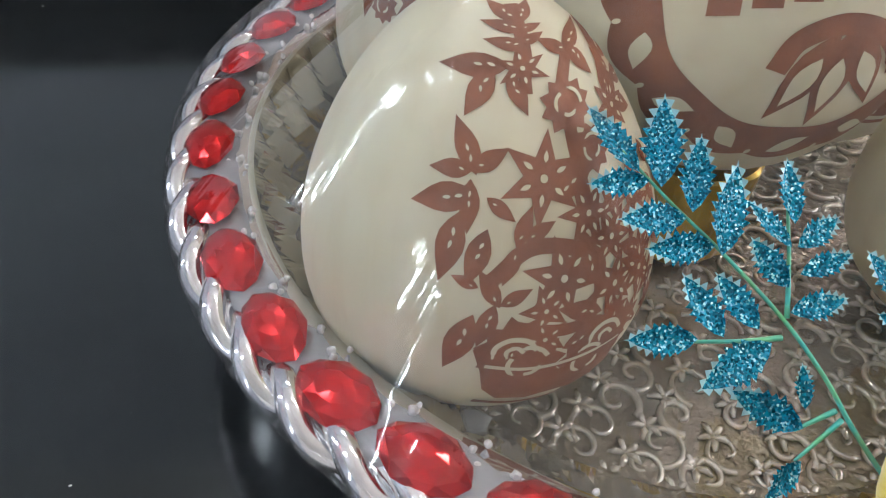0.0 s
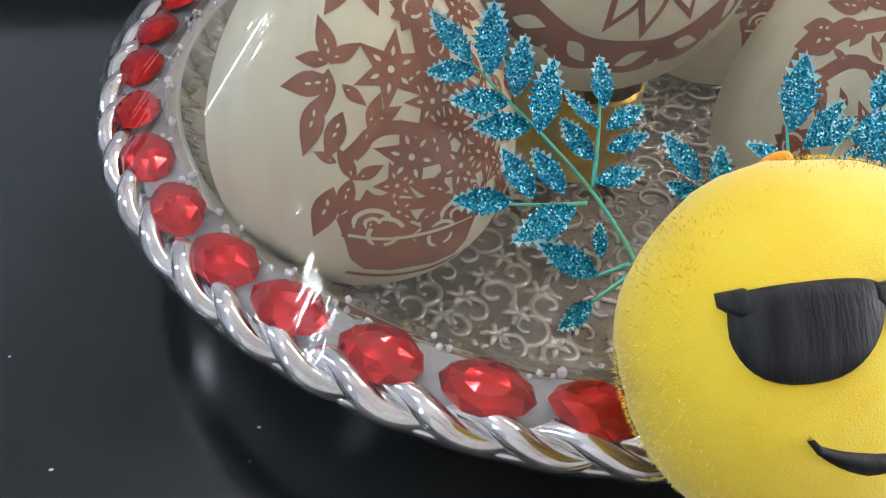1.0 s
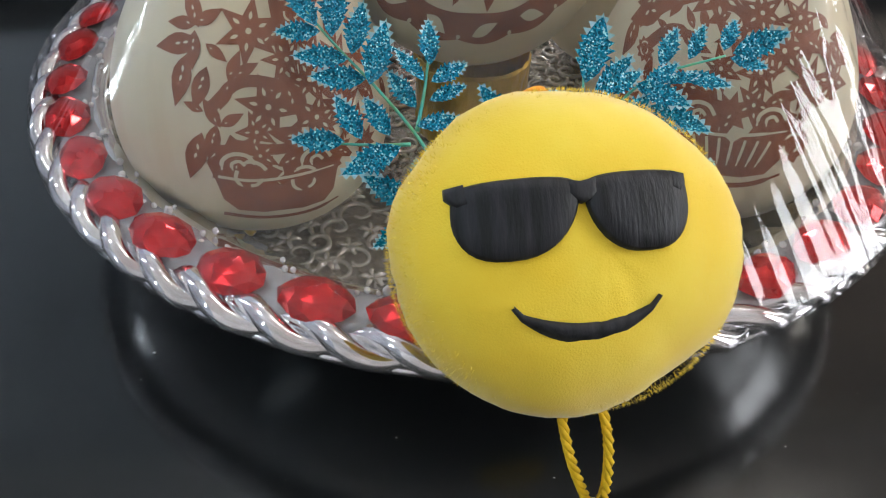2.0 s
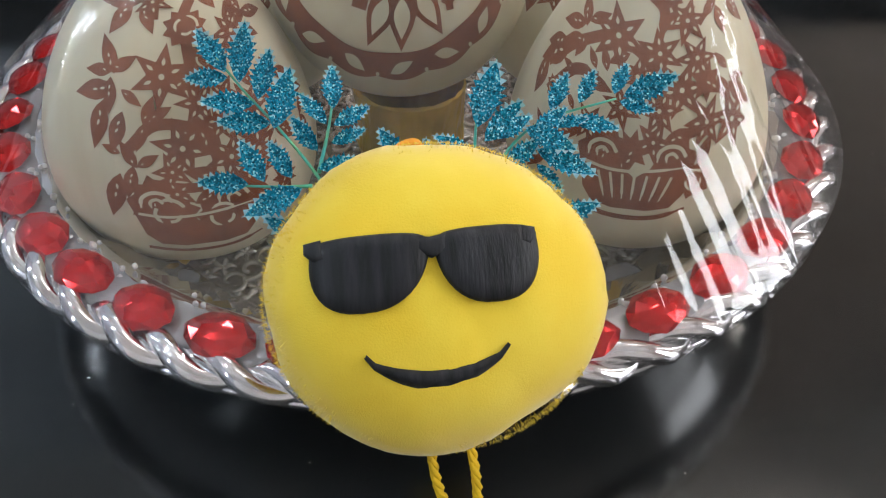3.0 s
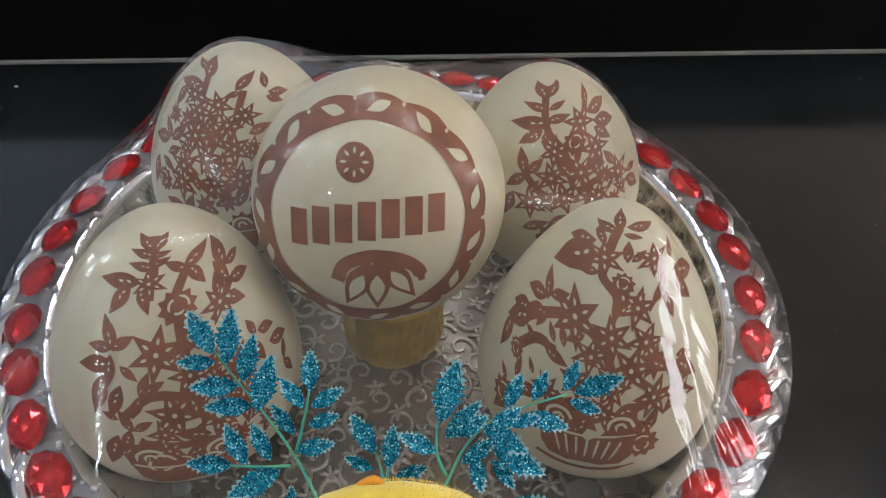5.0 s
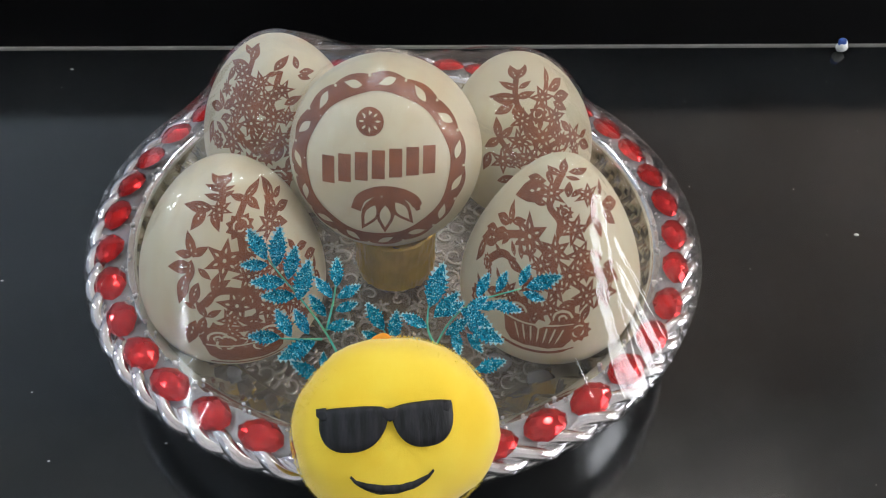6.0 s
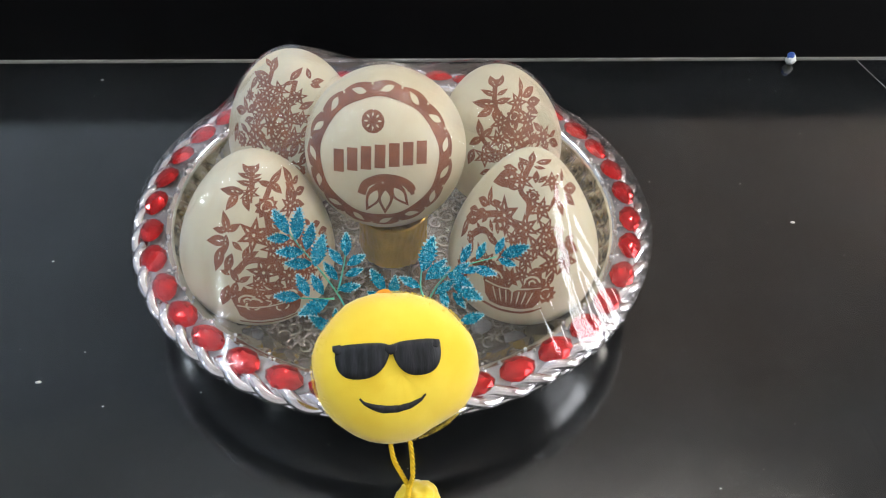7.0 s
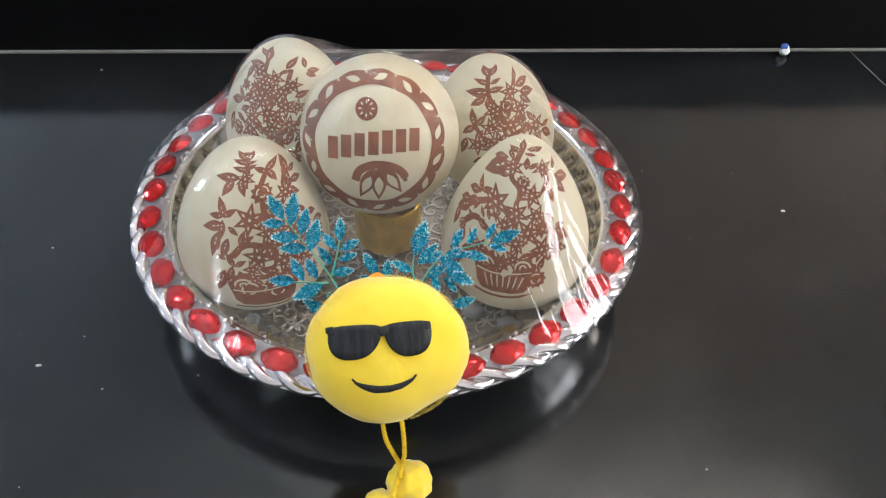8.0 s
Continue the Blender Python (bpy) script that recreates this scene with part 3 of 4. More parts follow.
STAR_BUSH = {
    "leaves": [
        (-11, 53, -9, 67), (-13, 48, -28, 49), (-11, 58, -20, 63), (3, 47, 10, 56), (4, 45, -2, 43), (16, 47, 14, 55), (18, 44, 27, 43), (17, 42, 24, 39), (-31, 23, -36, 30), (-33, 22, -45, 21), (-30, 22, -22, 28), (-42, 12, -46, 1), (-37, 13, -30, 9), (-24, 46, -29, 37)],
    "more": [],
    "stars": [(-17, 43, 8), (7, 34, 7), (-1, 30, 7), (-16, 25, 8), (-11, 16, 8), (-23, 12, 8), (2, 20, 7), (10, 20, 6), (-14, 36, 7), (-5, 39, 7), (-25, 5, 8), (-8, 6, 7), (4, 9, 7)],
    "roses": [(-37, 4, 5)],
    "stems": [[(-11, 53), (-14, 36), (-12, 17), (-8, -1)], [(-8, 0), (-17, 6), (-28, 8)], [(-7, 0), (4, 7), (10, 10)], [(6, 46), (2, 30), (-3, 15)]],
    "pot": (-8, -20, 19), "slits": range(-2, 3), "fill": (-11, 25, -6, 34)}
FERN_SPRAY = {
    "leaves": [
        (0, 59, -3, 71), (2, 60, 7, 69), (-1, 52, -10, 57), (1, 52, 8, 55), (-1, 45, -17, 46), (-1, 46, 9, 47), (-5, 41, -15, 36), (-3, 40, -4, 33), (19, 49, 22, 58), (20, 45, 34, 45), (23, 39, 36, 35), (22, 36, 30, 29), (-15, 22, -15, 33), (-15, 21, -24, 16), (-13, 22, -6, 28), (-22, 12, -27, 2), (39, 6, 49, -2), (40, 9, 48, 9), (30, 17, 25, 24)],
    "more": [],
    "stars": [(14, 42, 8), (-3, 19, 8), (11, 19, 9), (2, 9, 8), (32, 12, 9), (20, 28, 8), (-14, 8, 8), (19, 6, 8), (0, 31, 7)],
    "roses": [(10, 33, 5.5)],
    "stems": [[(1, 67), (-2, 43), (5, 28), (6, 8)], [(19, 50), (13, 35), (8, 18)], [(32, 12), (17, 13), (7, 8)], [(-15, 22), (-9, 13), (2, 4)]],
    "pot": (6, -18, 19), "slits": range(-2, 3), "fill": (8, 26, -10, 26)}


def coconut(egg, label, plant, seed):
    ob = thing("coconut", label, "coconut", egg.m, "coconuts on the tray")
    part("shell", egg.mesh(), MAT_COCO, ob, "smooth cream coconut flesh")
    brown, cut = bmesh.new(), bmesh.new()
    r = random.Random(seed)
    place = egg.side
    HOLE = 0.00062
    items = []
    for u0, v0, u1, v1 in plant["leaves"] + plant["more"]:
        items.append(("leaf", (u0 + u1) / 2, (v0 + v1) / 2, 0.62 * math.hypot(u1 - u0, v1 - v0), math.degrees(math.atan2(u0 - u1, v1 - v0))))
    items += [("star", u, v, size, r.uniform(0, 60)) for u, v, size in plant["stars"]]
    items += [("rose", u, v, size, r.uniform(0, 60)) for u, v, size in plant["roses"]]
    # small leaves and blossoms crowd the space between the stems
    mid, half, low, high = plant["fill"]
    spots = [(u, v) for _, u, v, _, _ in items]
    for _ in range(900):
        v = r.uniform(low, high)
        u = mid + r.uniform(-1, 1) * half
        if min(math.hypot(u - a, v - b) for a, b in spots) > 7.2:
            spots.append((u, v))
            items.append((r.choice(("leaf", "leaf", "spray", "flower")), u, v, r.uniform(5.0, 7.0), r.uniform(-80, 80)))
    for n, (kind, u, v, size, turn) in enumerate(items):
        squeeze = r.uniform(0.8, 1.1)
        stamp(brown, place, kind, u, v, size, turn, 0.00018 + 0.000004 * n, squeeze if kind == "star" else 1.0)
        if kind in ("star", "flower"):
            stamp(cut, place, "disc", u, v, size * 0.1, 0, HOLE)
            for k in range(5 if kind == "flower" else 6):
                w = radians(turn + (72 if kind == "flower" else 60) * k)
                stamp(cut, place, "leaf", u - size * 0.5 * math.sin(w), v + size * 0.5 * math.cos(w), size * 0.15, math.degrees(w), HOLE)
        elif kind == "rose":
            for k in range(3):
                w = radians(turn + 120 * k)
                rr = size * (0.62 - 0.12 * k)
                strip(cut, place, [(u + rr * math.cos(w + q), v + rr * math.sin(w + q)) for q in (0, 0.5, 1.0, 1.5)], size * 0.14, HOLE)
        else:
            w = radians(turn)
            for k in (-0.45, -0.1)[: 2 if size > 5.0 else 1]:
                stamp(cut, place, "leaf", u - size * k * math.sin(w), v + size * k * math.cos(w), size * 0.13, turn + r.uniform(-30, 30), HOLE)
    for n, line in enumerate(plant["stems"]):
        strip(brown, place, line, 3.4, 0.00015 + 0.000004 * n)
    # the pot: a wide bowl with slits, a lip and scrolled sides
    u, v, size = plant["pot"]
    stamp(brown, place, "pot", u, v, size, 0, 0.0005)
    stamp(brown, place, "rose", u - size * 0.55, v + size * 0.38, size * 0.4, 10, 0.00052)
    stamp(brown, place, "rose", u + size * 0.6, v + size * 0.32, size * 0.36, 40, 0.00054)
    for k in plant["slits"]:
        strip(cut, place, [(u + k * size * 0.2, v + size * 0.08), (u + k * size * 0.175, v - size * 0.14), (u + k * size * 0.15, v - size * 0.36)], size * 0.045, 0.0008)
    strip(cut, place, [(u - size * 0.86, v + size * 0.2), (u - size * 0.4, v + size * 0.13), (u + size * 0.1, v + size * 0.15), (u + size * 0.84, v + size * 0.24)], size * 0.05, 0.0008)
    for side in (-1, 1):
        c = u + side * size * 0.56
        strip(cut, place, [(c + size * 0.24 * math.cos(q), v + size * (0.36 + 0.2 * math.sin(q))) for q in (0.2, 1.0, 1.8, 2.6, 3.4)], size * 0.06, 0.0008)
        strip(cut, place, [(c + size * 0.1 * math.cos(q), v + size * (0.36 + 0.09 * math.sin(q))) for q in (0.2, 1.4, 2.6, 3.8)], size * 0.05, 0.0008)
    strip(brown, place, [(u - size * 0.9, v - size * 0.62), (u - size * 0.3, v - size * 0.76), (u + size * 0.4, v - size * 0.74), (u + size * 0.95, v - size * 0.52)], 2.2, 0.0003)
    part("carved_pattern", brown, MAT_BROWN, ob, "brown skin left as a potted plant pattern")
    part("pattern_cutout", cut, MAT_COCO, ob, "small cream cuts in the pattern")
    return ob


EGGS = [
    Egg(-0.0895, -0.0466, 0.0708, 0.0478, 0.0573, -0.315, 0.030, 0.195),
    Egg(0.0818, -0.0521, 0.0742, 0.0467, 0.0590, -0.2022, 0.0327, 0.32),
    Egg(-0.0748, 0.0692, 0.0740, 0.0491, 0.0590, -0.2821, 0.0081, 0.133),
    Egg(0.0778, 0.0615, 0.0712, 0.0462, 0.0550, -0.1295, -0.1557, 0.1215),
]
coconut(EGGS[0], "cream carved coconut with tall brown potted plant, leaning back", FERN_TALL, 1)
coconut(EGGS[1], "cream carved coconut under streaks of glossy wrap", FERN_WIDE, 2)
coconut(EGGS[2], "cream carved coconut covered in small brown stars", STAR_BUSH, 3)
coconut(EGGS[3], "cream carved coconut with brown fern and wide plain side", FERN_SPRAY, 4)

NAMED = Egg(-0.0068, -0.0042, 0.1084, 0.0526, 0.0554, 1.0782, 0.0399, 0.0609)
medal = thing("coconut", "cream coconut with round brown medallion, raised on gold cup", "coconut", NAMED.m, "coconuts on the tray")
part("shell", NAMED.mesh(), MAT_COCO, medal, "smooth cream coconut flesh")
brown, cut = bmesh.new(), bmesh.new()
MID = (-4.2, -0.5)
place = lambda u, v, off: NAMED.end(u + MID[0], v + MID[1], off)
rows = []
for i in range(120):
    a = 2 * math.pi * i / 120
    scallop = 43.4 + 1.5 * abs(math.sin(a * 7.5)) + 0.8 * noise.noise((3 * math.cos(a), 3 * math.sin(a), 0))
    rows.append([brown.verts.new(place(r * math.cos(a), r * math.sin(a), 0.00022)) for r in (35.5 + 0.3 * math.sin(9 * a), 38.5, 41, scallop)])
for i in range(120):
    p, q = rows[i], rows[(i + 1) % 120]
    for k in range(3):
        brown.faces.new((p[k], p[k + 1], q[k + 1], q[k]))
for i in range(15):
    a = 2 * math.pi * (i + 0.5) / 15
    stamp(cut, place, "leaf", 40.2 * math.cos(a), 40.2 * math.sin(a), 4.6, math.degrees(a) + (24 if i % 2 else -24), 0.00055)
    stamp(cut, place, "disc", 42.6 * math.cos(a + 0.21), 42.6 * math.sin(a + 0.21), 0.7, 0, 0.00055)
stamp(brown, place, "disc", -4, 22, 6.7, 0, 0.00022)
for k in range(8):
    w = 2 * math.pi * k / 8
    stamp(cut, place, "leaf", -4 - 3.9 * math.sin(w), 22 + 3.9 * math.cos(w), 1.3, math.degrees(w), 0.00055)
for u, v, size, turn in ((-3.2, -22.5, 11.5, -24), (3.8, -23.0, 11.8, 0), (11.5, -20.0, 11.0, 36)):
    stamp(brown, place, "leaf", u, v, size, 180 + turn, 0.0002 + 0.00001 * abs(u))
    stamp(cut, place, "leaf", u + 0.10 * size * math.sin(radians(turn)), v - 0.10 * size * math.cos(radians(turn)), size * 0.56, 180 + turn, 0.00055)
strip(brown, place, [(-10.5, -21), (-8, -14.5), (-2, -11), (4, -10), (12, -11.5), (18, -15.5), (20, -21)], 5.0, 0.0004)
for n in range(7):
    u = -24.0 + 8.1 * n
    foot = -4.3 + 1.07 * (n - 3) - 0.0015 * u * u
    strip(brown, place, [(u, foot), (u, foot + 6.5), (u, foot + 13), (u, foot + 13.01)], 6.2, 0.00022)
part("carved_pattern", brown, MAT_BROWN, medal, "brown scalloped ring, disc, bars and petals")
part("pattern_cutout", cut, MAT_COCO, medal, "small cream cuts in the ring")

# gold cup under the raised coconut
cup = thing("foil_cup", "crumpled gold foil cup holding up a coconut", "cup", pose(-0.0035, -0.002, FLOOR_Z + 0.0005))
bm, _ = revolve([(0.016, 0.0), (0.0205, 0.0012), (0.0235, 0.005), (0.0246, 0.012), (0.024, 0.022), (0.0245, 0.032), (0.025, 0.040), (0.0238, 0.041), (0.022, 0.03), (0.021, 0.006)], 64, wobble=lambda i, j: (0.0022 * noise.noise((i * 0.6, j * 0.8, 0)) * (1.8 if j < 2 else 0.5), 0.0012 * noise.noise((i * 0.7, j, 5)) if j < 3 else 0))
part("foil", bm, MAT_GOLD, cup, smooth=False)

# drops of glue on the tray floor
for n, (x, y, s) in enumerate(((-0.0949, -0.0838, 0.007), (0.0537, -0.0804, 0.008), (0.0757, -0.0924, 0.008), (0.0895, -0.1079, 0.006))):
    bm = blob(bmesh.new(), (0, 0, 0), (s, s * 0.8, 0.0045), 40 + n)
    tagged(part("glue_drop", bm, MAT_GLUE), "milky drop of dried glue on the tray floor", "glue", "glue drops").matrix_world = pose(x, y, FLOOR_Z + 0.004)
bm = blob(bmesh.new(), (0, 0, 0), (0.0022, 0.0022, 0.0022), 3)
tagged(part("gold_bead", bm, MAT_GOLD), "tiny gold bead stuck in a glue drop", "bead").matrix_world = pose(-0.0945, -0.0775, FLOOR_Z + 0.0095)


# ---- the cellophane, taut over the coconuts and the rim ----
def upper_planes(points, middle):
    """The planes z = a x + b y + c over the hull of some points; their least value is the height of its upper side."""
    hull = bmesh.new()
    for p in points:
        hull.verts.new(p)
    bmesh.ops.convex_hull(hull, input=hull.verts[:])
    hull.normal_update()
    planes = []
    for f in hull.faces:
        nrm = f.normal if f.normal.dot(f.calc_center_median() - middle) > 0 else -f.normal
        if nrm.z > 0.03:
            planes.append((-nrm.x / nrm.z, -nrm.y / nrm.z, nrm.dot(f.verts[0].co) / nrm.z))
    hull.free()
    return np.array(planes)


def height(planes, x, y):
    return np.min(planes[:, 0:1] * x + planes[:, 1:2] * y + planes[:, 2:3], axis=0)


EDGE = 0.1804
CY = 0.0090
cloud, bodies = [], []
for egg in EGGS + [NAMED]:
    own = [egg.m @ egg.at(-math.cos(math.pi * j / 18), 2 * math.pi * i / 28, 0.0022) for j in range(1, 18) for i in range(28)]
    bodies.append(upper_planes(own, egg.m.translation))
    cloud += own
for i in range(90):
    a = 2 * math.pi * i / 90
    cloud.append(TRAY @ Vector((EDGE * math.cos(a), EDGE * math.sin(a), 0.0565)))
planes = upper_planes(cloud, Vector((0, 0, 0.06)))
# where the film sags between its supports: place, depth and reach
SAGS = [(0.0, 0.095, 0.016, 0.036), (-0.122, 0.016, 0.010, 0.024), (0.12, 0.008, 0.010, 0.024), (-0.03, -0.108, 0.017, 0.042), (-0.064, -0.088, 0.006, 0.02), (0.03, -0.115, 0.004, 0.03), (-0.128, 0.092, 0.013, 0.028), (0.128, 0.088, 0.013, 0.028), (-0.062, 0.006, 0.012, 0.024), (-0.060, -0.022, 0.014, 0.020), (0.046, -0.020, 0.011, 0.020)]

# folds of the film: height, half width and course of each crease, in millimetres
FOLDS = [
    (1.6, 4.6, ((91, -58), (90, -86), (94, -106), (103, -126))), (1.5, 3.2, ((98, -62), (101, -84), (107, -104), (113, -118))),
    (0.7, 1.2, ((99, -104), (104, -118), (112, -134))), (0.6, 1.0, ((106, -102), (114, -118), (122, -128))), (0.8, 5.0, ((-38, 12), (-48, -8), (-56, -28))),
    (0.6, 0.7, ((-14, -18), (-15, -40), (-15, -56))), (0.6, 0.6, ((-4, -20), (-4, -50))), (0.5, 0.6, ((8, -16), (12, -40))), (0.5, 0.6, ((-24, -14), (-28, -36))),
    (0.8, 1.2, ((-96, -30), (-100, -50), (-102, -76))), (1.0, 1.5, ((62, -44), (60, -66), (54, -90))),
]


# where the film is crumpled on the shoulders of the coconuts: place, reach, depth
CRUMPLES = [(-0.104, -0.036, 0.012, 0.0012), (0.066, -0.042, 0.014, 0.0013), (-0.018, -0.040, 0.013, 0.0012), (0.012, -0.036, 0.012, 0.0010), (0.098, -0.046, 0.011, 0.0013)]


def crumple(x, y):
    z = np.zeros_like(x)
    for cx, cy, reach, deep in CRUMPLES:
        near = np.exp(-((x - cx) ** 2 + (y - cy) ** 2) / reach ** 2)
        z += near * deep * np.array([noise.noise((a * 170, b * 90, 3.0)) for a, b in zip(x, y)]) if near.max() > 0.01 else 0
    return z


def fold_height(x, y):
    z = np.zeros_like(x)
    for high, wide, line in FOLDS:
        d = np.full_like(x, 9.0)
        for (ax, ay), (bx, by) in zip(line, line[1:]):
            ax, ay, bx, by = ax / 1000, ay / 1000, bx / 1000, by / 1000
            t = np.clip(((x - ax) * (bx - ax) + (y - ay) * (by - ay)) / ((bx - ax) ** 2 + (by - ay) ** 2), 0, 1)
            d = np.minimum(d, np.hypot(x - ax - t * (bx - ax), y - ay - t * (by - ay)))
        z += high / 1000 * np.exp(-((d / (wide / 1000)) ** 2))
    return z


bm = bmesh.new()
NR, NA = 110, 640
ang = np.arange(NA) * 2 * np.pi / NA
pleat = np.array([noise.noise((9 * math.cos(a), 9 * math.sin(a), 2)) for a in ang])
front = np.exp(-(((ang - 5.3) / 0.45) ** 2))
rows = []
for j in range(NR + 1):
    t = j / NR
    r = EDGE * (1 - (1 - t) ** 1.2) if j else 0.0004
    x, y = r * np.cos(ang), r * np.sin(ang) + CY
    z = height(planes, x, y)
    for cx, cy, deep, wide in SAGS:
        z = z - deep * np.exp(-((x - cx) ** 2 + (y - cy) ** 2) / wide ** 2) * min(1.0, (EDGE - r) / 0.02)
    for body in bodies:
        z = np.maximum(z, height(body, x, y))
    near = max(0.0, min(1.0, (r - 0.11) / 0.05)) * min(1.0, (EDGE - r) / 0.008)
    z = z + near * (0.0006 * pleat * np.sin(31 * ang + 2 * np.sin(5 * ang)) + 0.0003 * front * np.sin(120 * ang)) + (fold_height(x, y) + crumple(x, y)) * min(1.0, (EDGE - r) / 0.02) + 0.0005
    rows.append([bm.verts.new((float(a), float(b), float(c))) for a, b, c in zip(x, y, z)])
for p, q in zip(rows, rows[1:]):
    for i in range(NA):
        bm.faces.new((p[i], p[(i + 1) % NA], q[(i + 1) % NA], q[i]))
rim_line = [v.co.copy() for v in rows[-1]]
wrap = thing("cellophane_wrap", "clear glossy cellophane stretched over coconuts and tray", "wrapping")
part("film", bm, MAT_FILM, wrap, "taut clear film")
bm = bmesh.new()
rows = [[bm.verts.new(p) for p in rim_line]]
for r, z in ((0.1792, 0.0535), (0.1785, 0.050), (0.176, 0.0465), (0.171, 0.044)):
    rows.append([bm.verts.new(TRAY @ Vector((r * math.cos(a), r * math.sin(a), z + 0.0007 * math.sin(104 * a)))) for a in ang])
for p, q in zip(rows, rows[1:]):
    for i in range(NA):
        bm.faces.new((p[i], p[(i + 1) % NA], q[(i + 1) % NA], q[i]))
part("film_edge", bm, MAT_FILM, wrap, "film tucked under the rim")


# ---- glitter sprigs ----
def leaf_bm(length, width, seed):
    """A serrated leaf from its foot at the origin along y, cupped and with pale teeth."""
    r = random.Random(seed)
    bm = bmesh.new()
    n = 9
    mids, edges = [], ([], [])
    for i in range(n + 1):
        t = i / n
        w = width * 0.5 * math.sin(math.pi * min(1, t ** 0.85)) ** 0.8 if 0 < i < n else 0.0
        bend = 0.10 * length * t * t
        mids.append((0, length * t, bend - 0.05 * length))
        for side in (0, 1):
            tooth = w * r.uniform(1.3, 1.6)
            edges[side].append(((1 if side else -1) * w, length * t, bend - 0.05 * length + 0.25 * w, tooth, length * (t + 0.09)))
    top = [bm.verts.new(p) for p in mids]
    for side in (0, 1):
        sgn = 1 if side else -1
        rim = [bm.verts.new(e[:3]) if 0 < i < n else top[i] for i, e in enumerate(edges[side])]
        for i in range(n):
            q = list(dict.fromkeys((top[i], top[i + 1], rim[i + 1], rim[i])))
            if len(q) > 2:
                bm.faces.new(q)
        for i in range(1, n):
            e = edges[side][i]
            tip = bm.verts.new((sgn * e[3], e[4], e[2] + 0.0004))
            nxt = rim[i + 1] if i + 1 < n else top[n]
            f = bm.faces.new((rim[i], nxt, tip))
            f.material_index = 1 if i >= n - 3 else 0
    tip = bm.verts.new((0, length * 1.07, mids[-1][2]))
    for side in (0, 1):
        last = bm.verts.new(((0.06 if side else -0.06) * width, length * 0.97, mids[-1][2]))
        f = bm.faces.new((top[n], last, tip))
        f.material_index = 1
    ext = bmesh.ops.solidify(bm, geom=bm.faces[:], thickness=0.0005)
    return bm


def sprig(label, lift, leaves, stems, seed):
    """Leaves and stems lie on a slope of 35 degrees; all are given in millimetres across and up that slope."""
    slope = math.atan(0.71)
    base = pose(0, -0.07, lift, math.degrees(slope))
    ob = thing("glitter_sprig", label, "sprig", base, "glitter sprigs")
    r = random.Random(seed)
    for line in stems:
        pts = bezier([(x / 1000, y / 1000, -0.0015) for x, y in line], 6)
        part("stem", tube(pts, 0.0006, 6, False, None, lambda t: 1.1 - 0.5 * t), MAT_STEM, ob, "green wire stem")
    for n, (x0, y0, x1, y1) in enumerate(leaves):
        length = math.hypot(x1 - x0, y1 - y0) / 1000
        leaf = part("leaf", leaf_bm(length, 0.36 * length, seed * 50 + n), [MAT_LEAF, MAT_TIPS], ob, "", False)
        leaf.matrix_local = pose(x0 / 1000, y0 / 1000, 0.0004 * (n % 5), 0, 0, math.degrees(math.atan2(y1 - y0, x1 - x0)) - 90) @ pose(0, 0, 0, r.uniform(-8, 8), r.uniform(-22, 22), 0)
    return ob


sprig("turquoise glitter leaf sprig with green stem before the coconuts", 0.1145, [
    (-63, -16, -72, -1), (-59, -20, -56, -1), (-53, -26, -49, -10), (-48, -36, -43, -17), (-62, -19, -75, -19), (-54, -27, -70, -27), (-49, -34, -65, -33),
    (-30, -30, -30, -16), (-32, -35, -40, -25), (-35, -44, -42, -33), (-30, -35, -19, -29), (-31, -41, -20, -38), (-35, -49, -22, -47), (-43, -52, -50, -40),
    (-51, -53, -58, -40), (-56, -53, -71, -52), (-40, -55, -57, -63), (-37, -73, -51, -64), (-36, -69, -36, -60), (-39, -79, -49, -85)],
    [[(-14, -96), (-24, -76), (-29, -63), (-36, -50), (-47, -35), (-57, -23), (-66, -11)], [(-35, -50), (-32, -37), (-30, -25)], [(-37, -54), (-46, -54), (-60, -53)], [(-28, -70), (-38, -73)], [(-27, -72), (-39, -79)]], 1)
sprig("turquoise glitter leaf sprig with crowded overlapping leaves", 0.1275, [
    (58, -41, 74, -35), (55, -40, 60, -30), (44, -43, 49, -33), (35, -45, 41, -34), (56, -43, 66, -47), (41, -47, 55, -52), (13, -49, 20, -29), (15, -54, 26, -42),
    (27, -50, 41, -59), (30, -57, 46, -66), (30, -61, 37, -70), (24, -59, 26, -71), (12, -58, 0, -52), (17, -53, 29, -47), (35, -50, 46, -48), (33, -78, 47, -74), (20, -62, 31, -54), (29, -52, 40, -45)],
    [[(6, -98), (10, -80), (13, -72), (22, -56), (34, -47), (56, -41)], [(15, -66), (12, -58), (13, -46)], [(22, -84), (34, -77)]], 2)
sprig("small turquoise glitter sprig behind the plush toy", 0.118, [
    (-8, -53, -16, -40), (-4, -58, -2, -44), (-9, -58, -18, -53), (-2, -61, 9, -58)],
    [[(-4, -90), (-5, -72), (-6, -60), (-8, -53)], [(-5, -64), (-3, -52)]], 3)


# ---- the plush toy ----
LEAN = -44.2
plush = thing("plush_toy", "round yellow plush charm with black embroidered sunglasses and smile", "plush toy", pose(-0.0028, -0.1646, 0.0845, LEAN, 0, 0) @ pose(0, 0, 0, 0, 0, 6.5))
PW, PH, PD = 0.0430, 0.0386, 0.0230


def plush_at(u, v, off=0.0):
    """The place on the front of the cushion: u right, v up, in metres; the front looks along -y."""
    q = min(0.999, (abs(u) / PW) ** 2.2 + (abs(v) / PH) ** 2.2)
    return Vector((u, -PD * (1 - q) ** 0.46 - off, v))


